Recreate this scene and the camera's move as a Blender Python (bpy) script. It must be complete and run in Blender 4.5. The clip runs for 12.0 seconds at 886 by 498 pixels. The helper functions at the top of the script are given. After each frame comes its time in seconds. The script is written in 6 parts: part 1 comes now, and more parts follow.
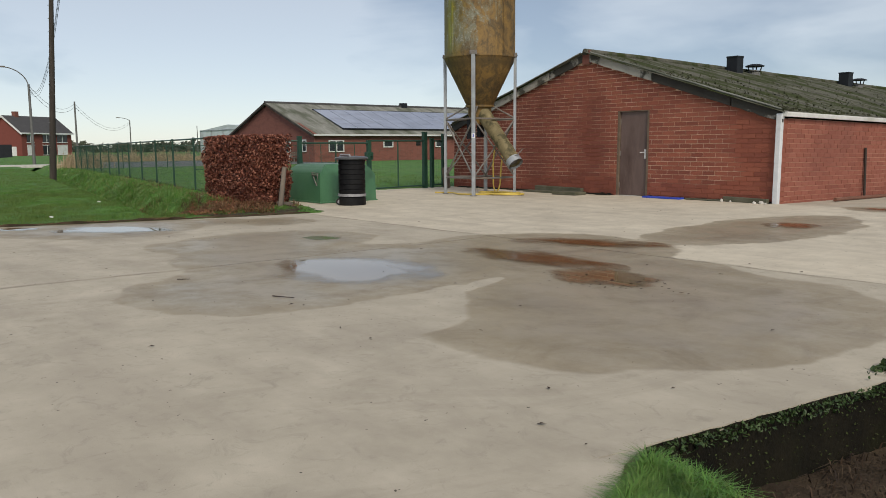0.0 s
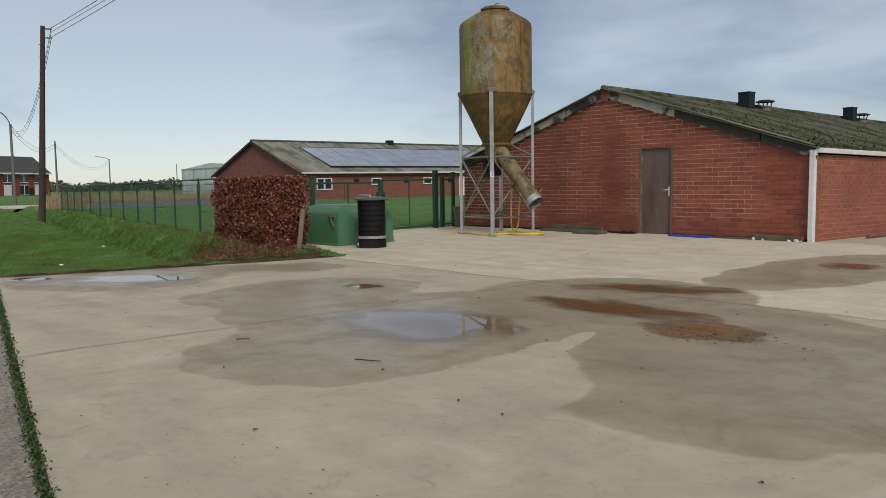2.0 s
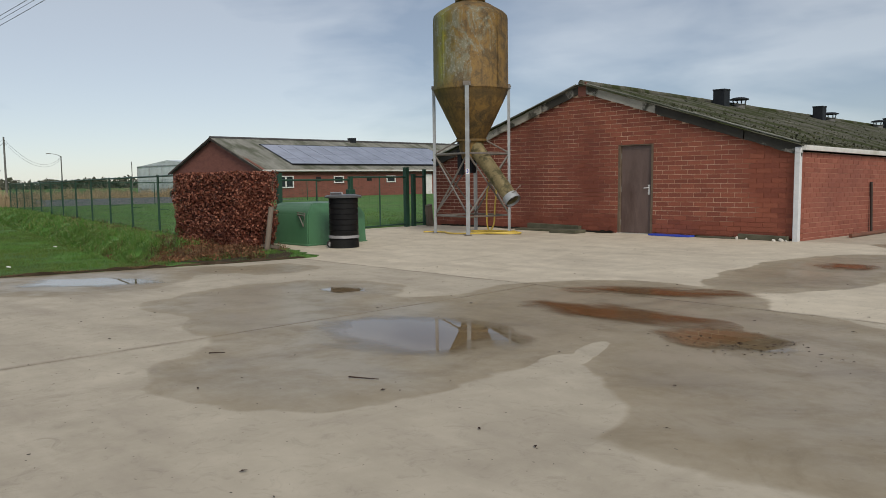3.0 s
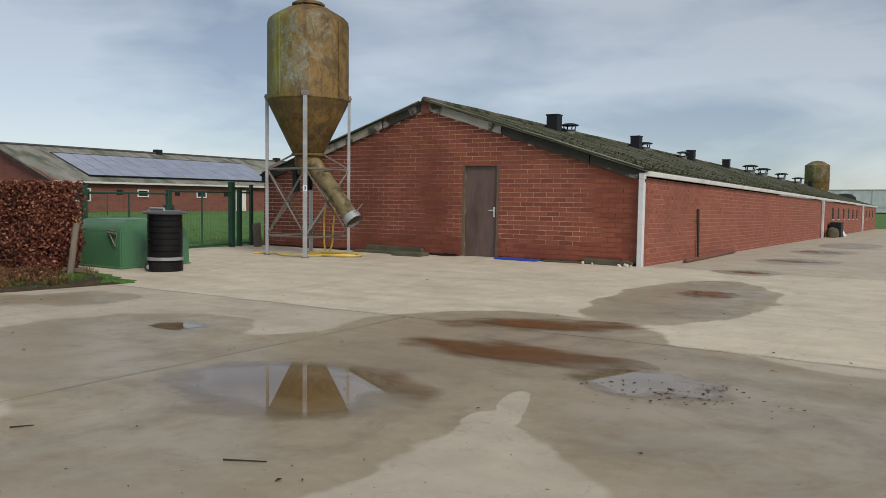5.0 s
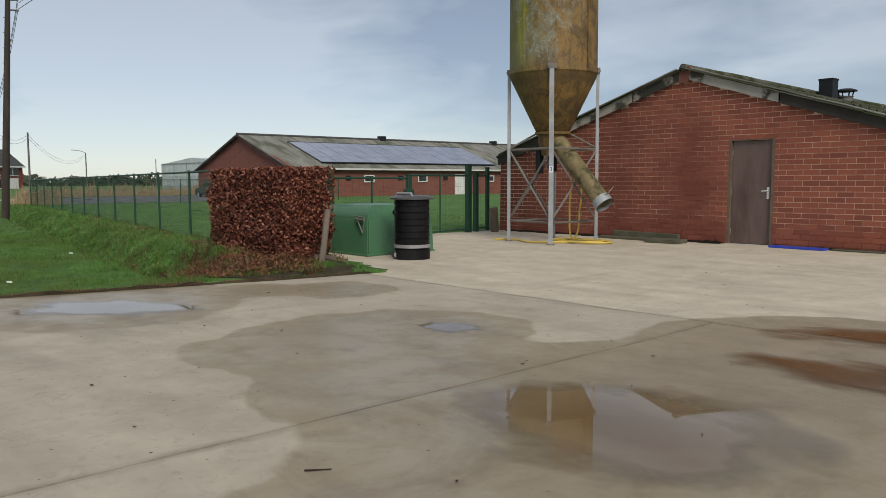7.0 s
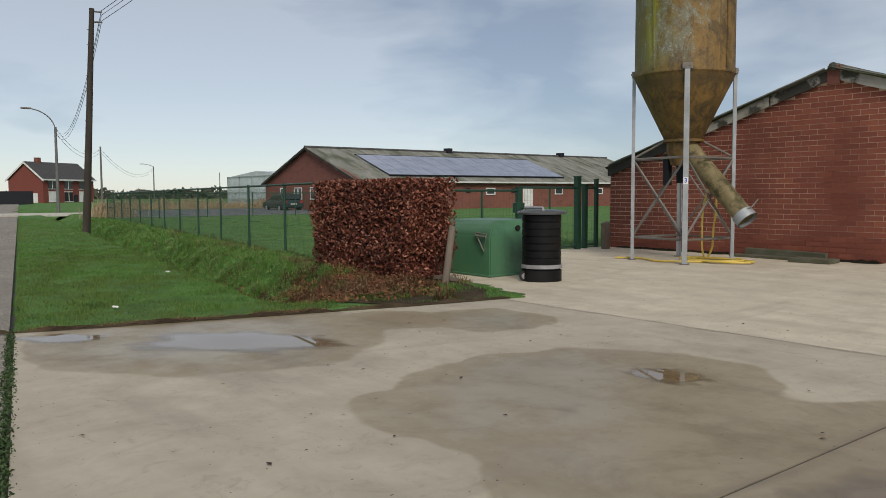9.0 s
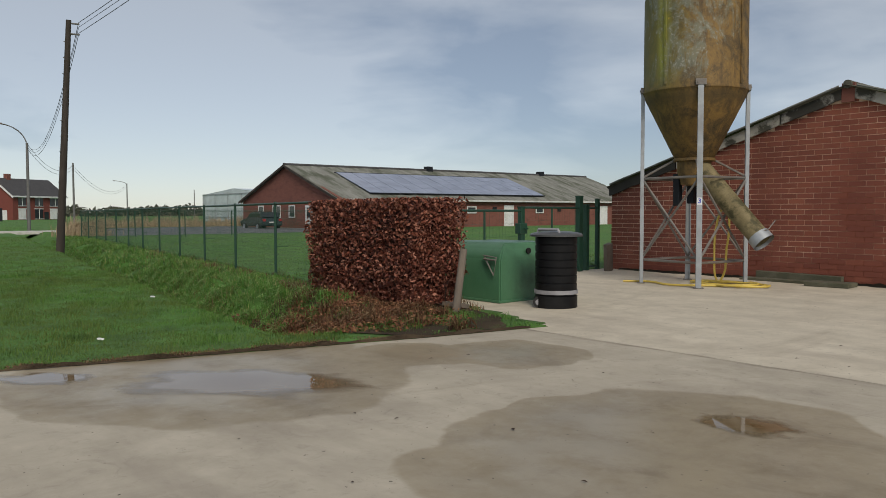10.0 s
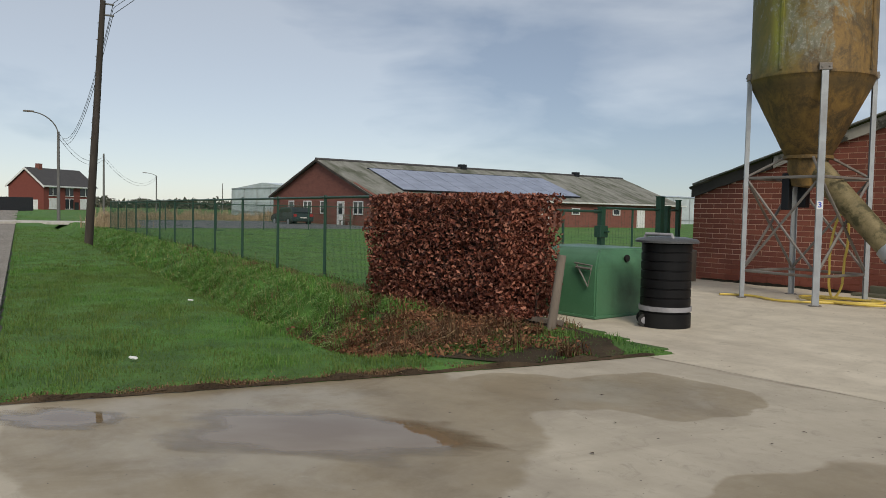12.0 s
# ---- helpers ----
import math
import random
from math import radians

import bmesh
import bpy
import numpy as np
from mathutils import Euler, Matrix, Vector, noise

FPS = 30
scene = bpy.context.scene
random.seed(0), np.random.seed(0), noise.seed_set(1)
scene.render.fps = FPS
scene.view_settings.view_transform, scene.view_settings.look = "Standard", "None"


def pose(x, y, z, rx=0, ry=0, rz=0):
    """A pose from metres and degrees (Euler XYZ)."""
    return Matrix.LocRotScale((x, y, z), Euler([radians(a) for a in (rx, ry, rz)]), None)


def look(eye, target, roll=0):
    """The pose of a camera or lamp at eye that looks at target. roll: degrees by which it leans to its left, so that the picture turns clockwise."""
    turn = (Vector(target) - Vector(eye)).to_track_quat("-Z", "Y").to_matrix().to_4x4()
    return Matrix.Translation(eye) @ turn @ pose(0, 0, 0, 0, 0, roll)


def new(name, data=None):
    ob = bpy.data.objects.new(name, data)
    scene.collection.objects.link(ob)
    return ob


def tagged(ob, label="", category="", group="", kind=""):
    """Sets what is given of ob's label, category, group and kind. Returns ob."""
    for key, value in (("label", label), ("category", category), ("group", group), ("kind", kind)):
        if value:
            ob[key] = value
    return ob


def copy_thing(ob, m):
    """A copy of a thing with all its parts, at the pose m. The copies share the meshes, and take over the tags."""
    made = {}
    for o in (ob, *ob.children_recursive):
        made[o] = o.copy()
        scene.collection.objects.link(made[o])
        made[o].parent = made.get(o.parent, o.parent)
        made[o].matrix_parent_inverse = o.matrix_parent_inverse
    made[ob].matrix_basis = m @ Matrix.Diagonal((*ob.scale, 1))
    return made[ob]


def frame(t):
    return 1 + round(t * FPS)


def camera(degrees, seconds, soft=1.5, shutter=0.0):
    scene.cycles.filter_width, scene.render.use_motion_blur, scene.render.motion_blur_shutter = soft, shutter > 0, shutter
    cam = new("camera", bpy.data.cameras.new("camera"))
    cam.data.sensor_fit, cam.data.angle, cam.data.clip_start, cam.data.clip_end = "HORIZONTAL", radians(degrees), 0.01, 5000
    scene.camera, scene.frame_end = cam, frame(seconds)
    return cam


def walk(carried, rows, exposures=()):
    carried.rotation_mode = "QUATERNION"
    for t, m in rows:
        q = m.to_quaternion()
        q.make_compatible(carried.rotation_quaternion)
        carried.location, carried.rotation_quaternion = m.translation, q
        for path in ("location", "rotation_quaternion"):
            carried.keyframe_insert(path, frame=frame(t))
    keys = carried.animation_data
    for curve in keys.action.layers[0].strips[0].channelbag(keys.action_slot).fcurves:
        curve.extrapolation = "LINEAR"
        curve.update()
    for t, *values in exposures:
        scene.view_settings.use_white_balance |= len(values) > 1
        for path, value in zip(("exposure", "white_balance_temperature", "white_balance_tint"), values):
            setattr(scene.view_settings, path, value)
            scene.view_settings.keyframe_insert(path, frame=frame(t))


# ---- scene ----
cam = camera(58.7, 12.0, soft=0.65)
PATH = [
    (0, (8.018, -15.255, 1.195), (6.48, -14.003, 0.937), -0.4),
    (0.5, (7.771, -15.499, 1.246), (6.141, -14.361, 1.025), -1.0),
    (1, (7.547, -15.567, 1.235), (5.934, -14.401, 1.045), -1.2),
    (1.5, (7.216, -15.535, 1.257), (5.645, -14.309, 1.089), -1.0),
    (2, (6.917, -15.571, 1.282), (5.407, -14.27, 1.113), -0.9),
    (2.5, (6.551, -15.404, 1.236), (5.085, -14.057, 1.048), -0.5),
    (2.7, (6.403, -15.376, 1.248), (4.946, -14.018, 1.066), -0.6),
    (4.3, (5.299, -15.093, 1.258), (4.031, -13.554, 1.104), -0.2),
    (4.5, (5.18, -15.045, 1.266), (3.968, -13.461, 1.12), -0.0),
    (5, (4.939, -14.859, 1.243), (3.862, -13.178, 1.118), 0.7),
    (5.5, (4.676, -14.63, 1.244), (3.579, -12.962, 1.127), 1.1),
    (6, (4.312, -14.561, 1.245), (3.071, -12.999, 1.105), 1.2),
    (6.5, (3.961, -14.472, 1.216), (2.59, -13.026, 1.049), 0.8),
    (7, (3.529, -14.352, 1.235), (2.053, -13.014, 1.063), -0.2),
    (7.5, (3.139, -14.437, 1.28), (1.588, -13.188, 1.091), -1.0),
    (7.7, (2.991, -14.467, 1.289), (1.413, -13.253, 1.091), -0.8),
    (9.3, (1.552, -14.313, 1.235), (-0.008, -13.065, 1.12), -0.3),
    (9.5, (1.404, -14.302, 1.252), (-0.148, -13.044, 1.154), -0.4),
    (10, (0.937, -14.25, 1.279), (-0.593, -12.965, 1.185), -0.1),
    (10.5, (0.562, -14.118, 1.217), (-0.959, -12.824, 1.116), 0.2),
    (11, (0.071, -14.019, 1.227), (-1.48, -12.76, 1.115), 0.7),
    (11.5, (-0.346, -13.928, 1.227), (-1.905, -12.681, 1.104), 0.9),
    (12, (-0.809, -13.791, 1.256), (-2.377, -12.553, 1.159), 1.2),
]
walk(cam, [(t, look(eye, target, roll)) for t, eye, target, roll in PATH],
     [(0, 0.15, 6750, 10), (0.6, 0.04, 6750, 10), (1.5, -0.04, 6750, 10), (2.5, -0.0, 6750, 10), (4.5, 0.04, 6750, 10), (6, 0.08, 6750, 10), (7.5, 0.02, 6750, 10), (9.5, 0.02, 6750, 10), (10, -0.07, 6750, 10), (10.5, -0.02, 6750, 10), (11, -0.04, 6750, 10), (12, 0.03, 6750, 10)])

# ---- world and light ----
world = bpy.data.worlds.new("sky")
scene.world = world
world.use_nodes = True
wn, wl = world.node_tree.nodes, world.node_tree.links
wn.clear()
SKY_STRENGTH, CLOUD_STRENGTH, SUN_STRENGTH = 0.05, 0.53, 2.4
sky = wn.new("ShaderNodeTexSky")
sky.sky_type, sky.sun_disc, sky.sun_elevation, sky.sun_rotation = "NISHITA", False, radians(39.7), radians(115)
sky.air_density, sky.dust_density = 0.7, 0.3
w_co = wn.new("ShaderNodeTexCoord")
w_map = wn.new("ShaderNodeMapping")
w_map.inputs["Scale"].default_value = (1.0, 1.0, 3.2)
w_map.inputs["Location"].default_value = (0.35, 0.9, 0.2)
w_noise = wn.new("ShaderNodeTexNoise")
w_noise.inputs["Scale"].default_value, w_noise.inputs["Detail"].default_value, w_noise.inputs["Roughness"].default_value = 1.6, 6.0, 0.52
w_ramp = wn.new("ShaderNodeValToRGB")
w_ramp.color_ramp.elements[0].position, w_ramp.color_ramp.elements[0].color = 0.60, (0.308, 0.347, 0.394, 1)
w_ramp.color_ramp.elements[1].position, w_ramp.color_ramp.elements[1].color = 0.775, (0.64, 0.665, 0.672, 1)
w_bg1, w_bg2, w_add, w_out = wn.new("ShaderNodeBackground"), wn.new("ShaderNodeBackground"), wn.new("ShaderNodeAddShader"), wn.new("ShaderNodeOutputWorld")
w_bg1.inputs[1].default_value, w_bg2.inputs[1].default_value = SKY_STRENGTH, CLOUD_STRENGTH
wl.new(w_co.outputs["Generated"], w_map.inputs[0])
wl.new(w_map.outputs[0], w_noise.inputs["Vector"])
w_dir = wn.new("ShaderNodeVectorMath")
w_dir.operation = "DOT_PRODUCT"
w_dir.inputs[1].default_value = (-0.05, -0.13, 0.0)
w_sum = wn.new("ShaderNodeMath")
wl.new(w_co.outputs["Generated"], w_dir.inputs[0])
w_fine = wn.new("ShaderNodeTexNoise")
w_fine.inputs["Scale"].default_value, w_fine.inputs["Detail"].default_value, w_fine.inputs["Distortion"].default_value = 4.2, 5.0, 0.6
w_both = wn.new("ShaderNodeMath")
w_both.operation = "MULTIPLY_ADD"
w_both.inputs[1].default_value = 0.42
wl.new(w_map.outputs[0], w_fine.inputs["Vector"])
wl.new(w_fine.outputs["Fac"], w_both.inputs[0])
wl.new(w_noise.outputs["Fac"], w_both.inputs[2])
wl.new(w_both.outputs[0], w_sum.inputs[0])
wl.new(w_dir.outputs["Value"], w_sum.inputs[1])
# a heavy grey cloud bank to the north-west, thinner bright cloud beside it
w_last = w_sum.outputs[0]
for bearing, rise, wide, amount in ((136, 13, 0.92, -0.10), (165, 16, 0.84, 0.11), (148, 2, 0.93, 0.03), (150, 26, 0.93, 0.07), (120, 4, 0.94, 0.05), (88, 4, 0.94, 0.10), (117, 14, 0.93, 0.07), (163, 32, 0.9, 0.06)):
    w_lobe, w_reach, w_more = wn.new("ShaderNodeVectorMath"), wn.new("ShaderNodeMapRange"), wn.new("ShaderNodeMath")
    w_lobe.operation, w_reach.interpolation_type = "DOT_PRODUCT", "SMOOTHSTEP"
    w_lobe.inputs[1].default_value = (math.cos(radians(bearing)) * math.cos(radians(rise)), math.sin(radians(bearing)) * math.cos(radians(rise)), math.sin(radians(rise)))
    for key, v in ((1, wide), (2, 1.0), (3, 0.0), (4, amount)):
        w_reach.inputs[key].default_value = v
    wl.new(w_co.outputs["Generated"], w_lobe.inputs[0])
    wl.new(w_lobe.outputs["Value"], w_reach.inputs[0])
    wl.new(w_last, w_more.inputs[0])
    wl.new(w_reach.outputs[0], w_more.inputs[1])
    w_last = w_more.outputs[0]
wl.new(w_last, w_ramp.inputs[0])
wl.new(sky.outputs[0], w_bg1.inputs[0])
wl.new(w_ramp.outputs[0], w_bg2.inputs[0])
wl.new(w_bg1.outputs[0], w_add.inputs[0])
wl.new(w_bg2.outputs[0], w_add.inputs[1])
wl.new(w_add.outputs[0], w_out.inputs[0])
sun = new("sun", bpy.data.lights.new("sun", "SUN"))
sun.data.energy, sun.data.angle, sun.data.color = SUN_STRENGTH, radians(25), (1.0, 0.91, 0.78)
sun.matrix_world = look((60, -28, 55), (0, 0, 0))


# ---- materials ----
class Nodes:
    """A node material with small helpers; textures run in the object's own metres."""

    def __init__(self, name):
        self.mat = bpy.data.materials.new(name)
        self.mat.use_nodes = True
        self.n, self.l = self.mat.node_tree.nodes, self.mat.node_tree.links
        self.bsdf = self.n["Principled BSDF"]
        self.co = self.n.new("ShaderNodeTexCoord").outputs["Object"]

    def set(self, key, value):
        if hasattr(value, "is_output"):
            self.l.new(value, self.bsdf.inputs[key])
        else:
            self.bsdf.inputs[key].default_value = value

    def noise(self, scale, detail=4.0, rough=0.55, stretch=(1, 1, 1), distort=0.0):
        m = self.n.new("ShaderNodeMapping")
        m.inputs["Scale"].default_value = stretch
        self.l.new(self.co, m.inputs[0])
        t = self.n.new("ShaderNodeTexNoise")
        t.inputs["Scale"].default_value, t.inputs["Detail"].default_value = scale, detail
        t.inputs["Roughness"].default_value, t.inputs["Distortion"].default_value = rough, distort
        self.l.new(m.outputs[0], t.inputs["Vector"])
        return t.outputs["Fac"]

    def range(self, v, a, b, c=0.0, d=1.0):
        r = self.n.new("ShaderNodeMapRange")
        for k, x in zip((1, 2, 3, 4), (a, b, c, d)):
            r.inputs[k].default_value = x
        self.l.new(v, r.inputs[0])
        return r.outputs[0]

    def math(self, op, a, b=0.0, c=0.0):
        m = self.n.new("ShaderNodeMath")
        m.operation = op
        for k, v in enumerate((a, b, c)):
            if hasattr(v, "is_output"):
                self.l.new(v, m.inputs[k])
            else:
                m.inputs[k].default_value = v
        return m.outputs[0]

    def mix(self, fac, a, b):
        m = self.n.new("ShaderNodeMix")
        m.data_type = "RGBA"
        for k, v in ((0, fac), (6, a), (7, b)):
            if hasattr(v, "is_output"):
                self.l.new(v, m.inputs[k])
            else:
                m.inputs[k].default_value = v if k == 0 else (*v, 1)
        return m.outputs[2]

    def bump(self, height, strength=0.3, distance=0.01):
        b = self.n.new("ShaderNodeBump")
        b.inputs["Strength"].default_value, b.inputs["Distance"].default_value = strength, distance
        self.l.new(height, b.inputs["Height"])
        self.l.new(b.outputs[0], self.bsdf.inputs["Normal"])


def surface(name, a, b, stain=None, scale=6.0, grain=60.0, rough=0.7, metal=0.0, bump=0.25, depth=0.006, stretch=(1, 1, 1), stain_at=(0.5, 0.7), stain_scale=1.2):
    """A two-tone surface with grain, relief and, where given, stains."""
    k = Nodes(name)
    big, fine = k.noise(scale, 5, 0.6, stretch), k.noise(grain, 3, 0.6, stretch)
    col = k.mix(k.range(k.math("ADD", big, k.math("MULTIPLY", fine, 0.5)), 0.5, 1.0), a, b)
    if stain:
        col = k.mix(k.range(k.noise(stain_scale, 6, 0.65, stretch), *stain_at), col, stain)
    k.set("Base Color", col)
    k.set("Roughness", k.range(fine, 0.3, 0.7, max(rough - 0.1, 0.02), min(rough + 0.1, 1.0)))
    k.set("Metallic", metal)
    k.bump(k.math("ADD", big, fine), bump, depth)
    return k.mat


def per_piece(name, colours, by_object, rough=0.85, stain=None, bump=0.4, depth=0.004, mottle=None):
    """Pieces that differ one from the next: bricks, leaves, blades."""
    k = Nodes(name)
    if by_object:
        rnd = k.n.new("ShaderNodeObjectInfo").outputs["Random"]
    else:
        rnd = k.n.new("ShaderNodeNewGeometry").outputs["Random Per Island"]
    ramp = k.n.new("ShaderNodeValToRGB")
    e = ramp.color_ramp.elements
    for i, c in enumerate(colours):
        p = i / (len(colours) - 1)
        el = e[i] if i < 2 else e.new(p)
        el.position, el.color = p, (*c, 1)
    k.l.new(rnd, ramp.inputs[0])
    fine = k.noise(45, 4)
    col = k.mix(k.range(fine, 0.35, 0.75, 0, 0.25), ramp.outputs[0], tuple(c * 0.55 for c in colours[0]))
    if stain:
        # broad patches of the stain colour, stronger towards -x: darker bricks near the silo
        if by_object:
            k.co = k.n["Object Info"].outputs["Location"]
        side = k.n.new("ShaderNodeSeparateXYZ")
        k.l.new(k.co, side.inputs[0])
        stain_mix = k.math("ADD", k.noise(0.55, 5, 0.6), k.range(side.outputs[0], -4.2, -7.0, 0.0, 0.16))
        col = k.mix(k.range(stain_mix, 0.46, 0.72, 0, 0.7), col, stain)
    if mottle:
        col = k.mix(k.range(k.noise(2.4, 6, 0.75, (1, 1, 0.2), 0.8), 0.5, 0.68, 0, 0.85), col, mottle)
    k.set("Base Color", col)
    k.set("Roughness", rough)
    k.bump(fine, bump, depth)
    return k.mat


JX, JY = -0.07, -7.78    # the two joints in the yard slab
# damp patches on the yard: centre x, y, half-axes, turn in degrees
DAMP = [(-1.75, -10.4, 1.2, 1.6, 0), (0.9, -10.6, 1.85, 2.0, 0), (1.5, -12.2, 1.15, 1.05, 0), (-0.3, -11.15, 1.2, 1.0, 0),
        (1.3, -8.2, 1.65, 1.5, 0), (2.1, -4.4, 1.05, 2.55, 0), (4.5, -10.15, 1.45, 2.05, 0), (3.1, -8.95, 1.4, 1.15, 0), (3.45, -10.3, 0.85, 0.85, 0), (-4.95, -9.6, 0.6, 0.6, 0),
        (-5.3, -11.5, 1.75, 1.65, 0), (-4.35, -9.0, 0.75, 0.68, 0),
        (2.1, 4.3, 0.9, 1.3, 0), (1.95, 0.0, 0.62, 0.75, 0), (2.0, 9.7, 0.9, 1.6, 0), (2.1, 16.0, 1.0, 3.0, 0)]
DRY = [(2.64, -10.42, 0.11, 0.42, 14), (2.68, -10.78, 0.17, 0.24, 0), (2.98, -11.35, 0.27, 0.62, 30), (3.3, -12.2, 0.62, 0.9, 0)]


def yard_material(name, tone):
    """Cast concrete, dry and damp; tone: scales the brightness of the dry colour."""
    k = Nodes(name)
    warp = k.n.new("ShaderNodeTexNoise")
    warp.inputs["Scale"].default_value, warp.inputs["Detail"].default_value = 1.35, 6.0
    k.l.new(k.co, warp.inputs["Vector"])
    shift = k.n.new("ShaderNodeVectorMath")
    shift.operation = "MULTIPLY_ADD"
    shift.inputs[1].default_value, shift.inputs[2].default_value = (0.62, 0.62, 0), (-0.31, -0.31, 0)
    k.l.new(warp.outputs["Color"], shift.inputs[0])
    place = k.n.new("ShaderNodeVectorMath")
    k.l.new(k.co, place.inputs[0])
    k.l.new(shift.outputs[0], place.inputs[1])

    calm = k.n.new("ShaderNodeVectorMath")
    calm.operation = "MULTIPLY_ADD"
    calm.inputs[1].default_value = (0.4, 0.4, 0)
    k.l.new(shift.outputs[0], calm.inputs[0])
    k.l.new(k.co, calm.inputs[2])

    def field(blobs, place):
        total = None
        for x, y, a, b, turn in blobs:
            m = k.n.new("ShaderNodeMapping")
            m.vector_type = "TEXTURE"
            m.inputs["Location"].default_value, m.inputs["Rotation"].default_value = (x, y, 0), (0, 0, radians(turn))
            m.inputs["Scale"].default_value = (a, b, 1000)
            k.l.new(place.outputs[0], m.inputs[0])
            v = k.n.new("ShaderNodeVectorMath")
            v.operation = "LENGTH"
            k.l.new(m.outputs[0], v.inputs[0])
            total = v.outputs["Value"] if total is None else k.math("SMOOTH_MIN", total, v.outputs["Value"], 0.25)
        return total

    damp = k.range(field(DAMP, place), 1.0, 0.965)
    damp = k.math("MULTIPLY", damp, k.range(field(DRY, calm), 0.93, 1.0))
    wet = k.math("MULTIPLY", damp, k.range(field(DAMP, place), 0.95, 0.55))
    big, mid, fine = k.noise(0.35, 5, 0.6), k.noise(2.2, 6, 0.65), k.noise(85, 3, 0.7)
    streak = k.noise(1.3, 5, 0.6, (0.35, 1.6, 1))
    dry = k.mix(k.range(mid, 0.3, 0.7), (0.37, 0.332, 0.268), (0.51, 0.463, 0.382))
    dry = k.mix(k.range(streak, 0.48, 0.70, 0, 0.5), dry, (0.285, 0.248, 0.205))
    dry = k.mix(k.range(k.noise(0.7, 6, 0.68, (1, 1, 1), 0.9), 0.5, 0.62, 0, 0.28), dry, (0.315, 0.282, 0.23))
    dry = k.mix(k.range(big, 0.4, 0.7, 0, 0.4), dry, (0.54, 0.49, 0.40))
    soak = k.mix(k.range(mid, 0.3, 0.7), (0.262, 0.217, 0.148), (0.335, 0.285, 0.203))
    soak = k.mix(k.range(streak, 0.45, 0.7, 0, 0.5), soak, (0.20, 0.166, 0.113))
    dry = k.mix(k.range(k.noise(5.5, 6, 0.75, (1, 1, 1), 1.5), 0.54, 0.70, 0, 0.42), dry, (0.24, 0.215, 0.175))
    soak = k.mix(k.range(k.noise(4.0, 6, 0.75, (1.6, 0.6, 1), 1.0), 0.5, 0.75, 0, 0.5), soak, (0.305, 0.262, 0.185))
    soak = k.mix(k.range(k.noise(1.1, 7, 0.72, (1, 1, 1), 1.2), 0.5, 0.66, 0, 0.6), soak, (0.17, 0.132, 0.083))
    soak = k.mix(k.range(k.noise(7.0, 5, 0.75, (1, 1, 1), 0.8), 0.6, 0.72, 0, 0.5), soak, (0.36, 0.315, 0.235))
    pale = k.n.new("ShaderNodeMix")
    pale.data_type, pale.blend_type = "RGBA", "MULTIPLY"
    pale.inputs[0].default_value, pale.inputs[7].default_value = 1.0, (tone, tone, tone * 0.99, 1)
    k.l.new(dry, pale.inputs[6])
    col = k.mix(k.math("MULTIPLY", damp, k.range(k.math("ADD", field(DAMP, place), k.math("MULTIPLY", k.math("SUBTRACT", big, 0.5), 0.8)), 0.98, 0.70, 0.84, 1.0)), pale.outputs[2], soak)
    axis = k.n.new("ShaderNodeSeparateXYZ")
    k.l.new(calm.outputs[0], axis.inputs[0])
    south = k.range(axis.outputs[1], JY + 0.05, JY - 0.05)
    for out, at, reach in ((0, JX, 0.07), (1, JY, 0.06)):
        seam = k.range(k.math("ABSOLUTE", k.math("SUBTRACT", axis.outputs[out], at)), 0.0, reach, 0.6, 0.0)
        if out == 0:
            seam = k.math("MULTIPLY", seam, south)
        col = k.mix(k.math("MULTIPLY", seam, k.range(mid, 0.35, 0.6)), col, (0.13, 0.105, 0.08))
    drip = k.range(k.noise(0.8, 6, 0.7, (1.0, 0.4, 1), 1.6), 0.55, 0.68, 0, 0.26)
    col = k.mix(drip, col, (0.235, 0.20, 0.155))
    speck = k.range(k.noise(26, 2, 0.5), 0.735, 0.76)
    col = k.mix(speck, col, (0.07, 0.06, 0.045))
    k.set("Base Color", col)
    film = k.range(k.math("ADD", mid, k.math("MULTIPLY", wet, 0.25)), 0.45, 0.8, 0.62, 0.33)
    m = k.n.new("ShaderNodeMix")
    k.l.new(damp, m.inputs[0])
    m.inputs[2].default_value = 0.82
    k.l.new(film, m.inputs[3])
    k.set("Roughness", m.outputs[0])
    k.bump(k.math("MULTIPLY", k.math("ADD", fine, k.math("MULTIPLY", mid, 2.0)), k.range(damp, 0, 1, 1, 0.25)), 0.22, 0.006)
    return k.mat


M = {}
M["yard"] = yard_material("yard_concrete", 0.93)
M["yard_pale"] = yard_material("apron_concrete", 1.17)


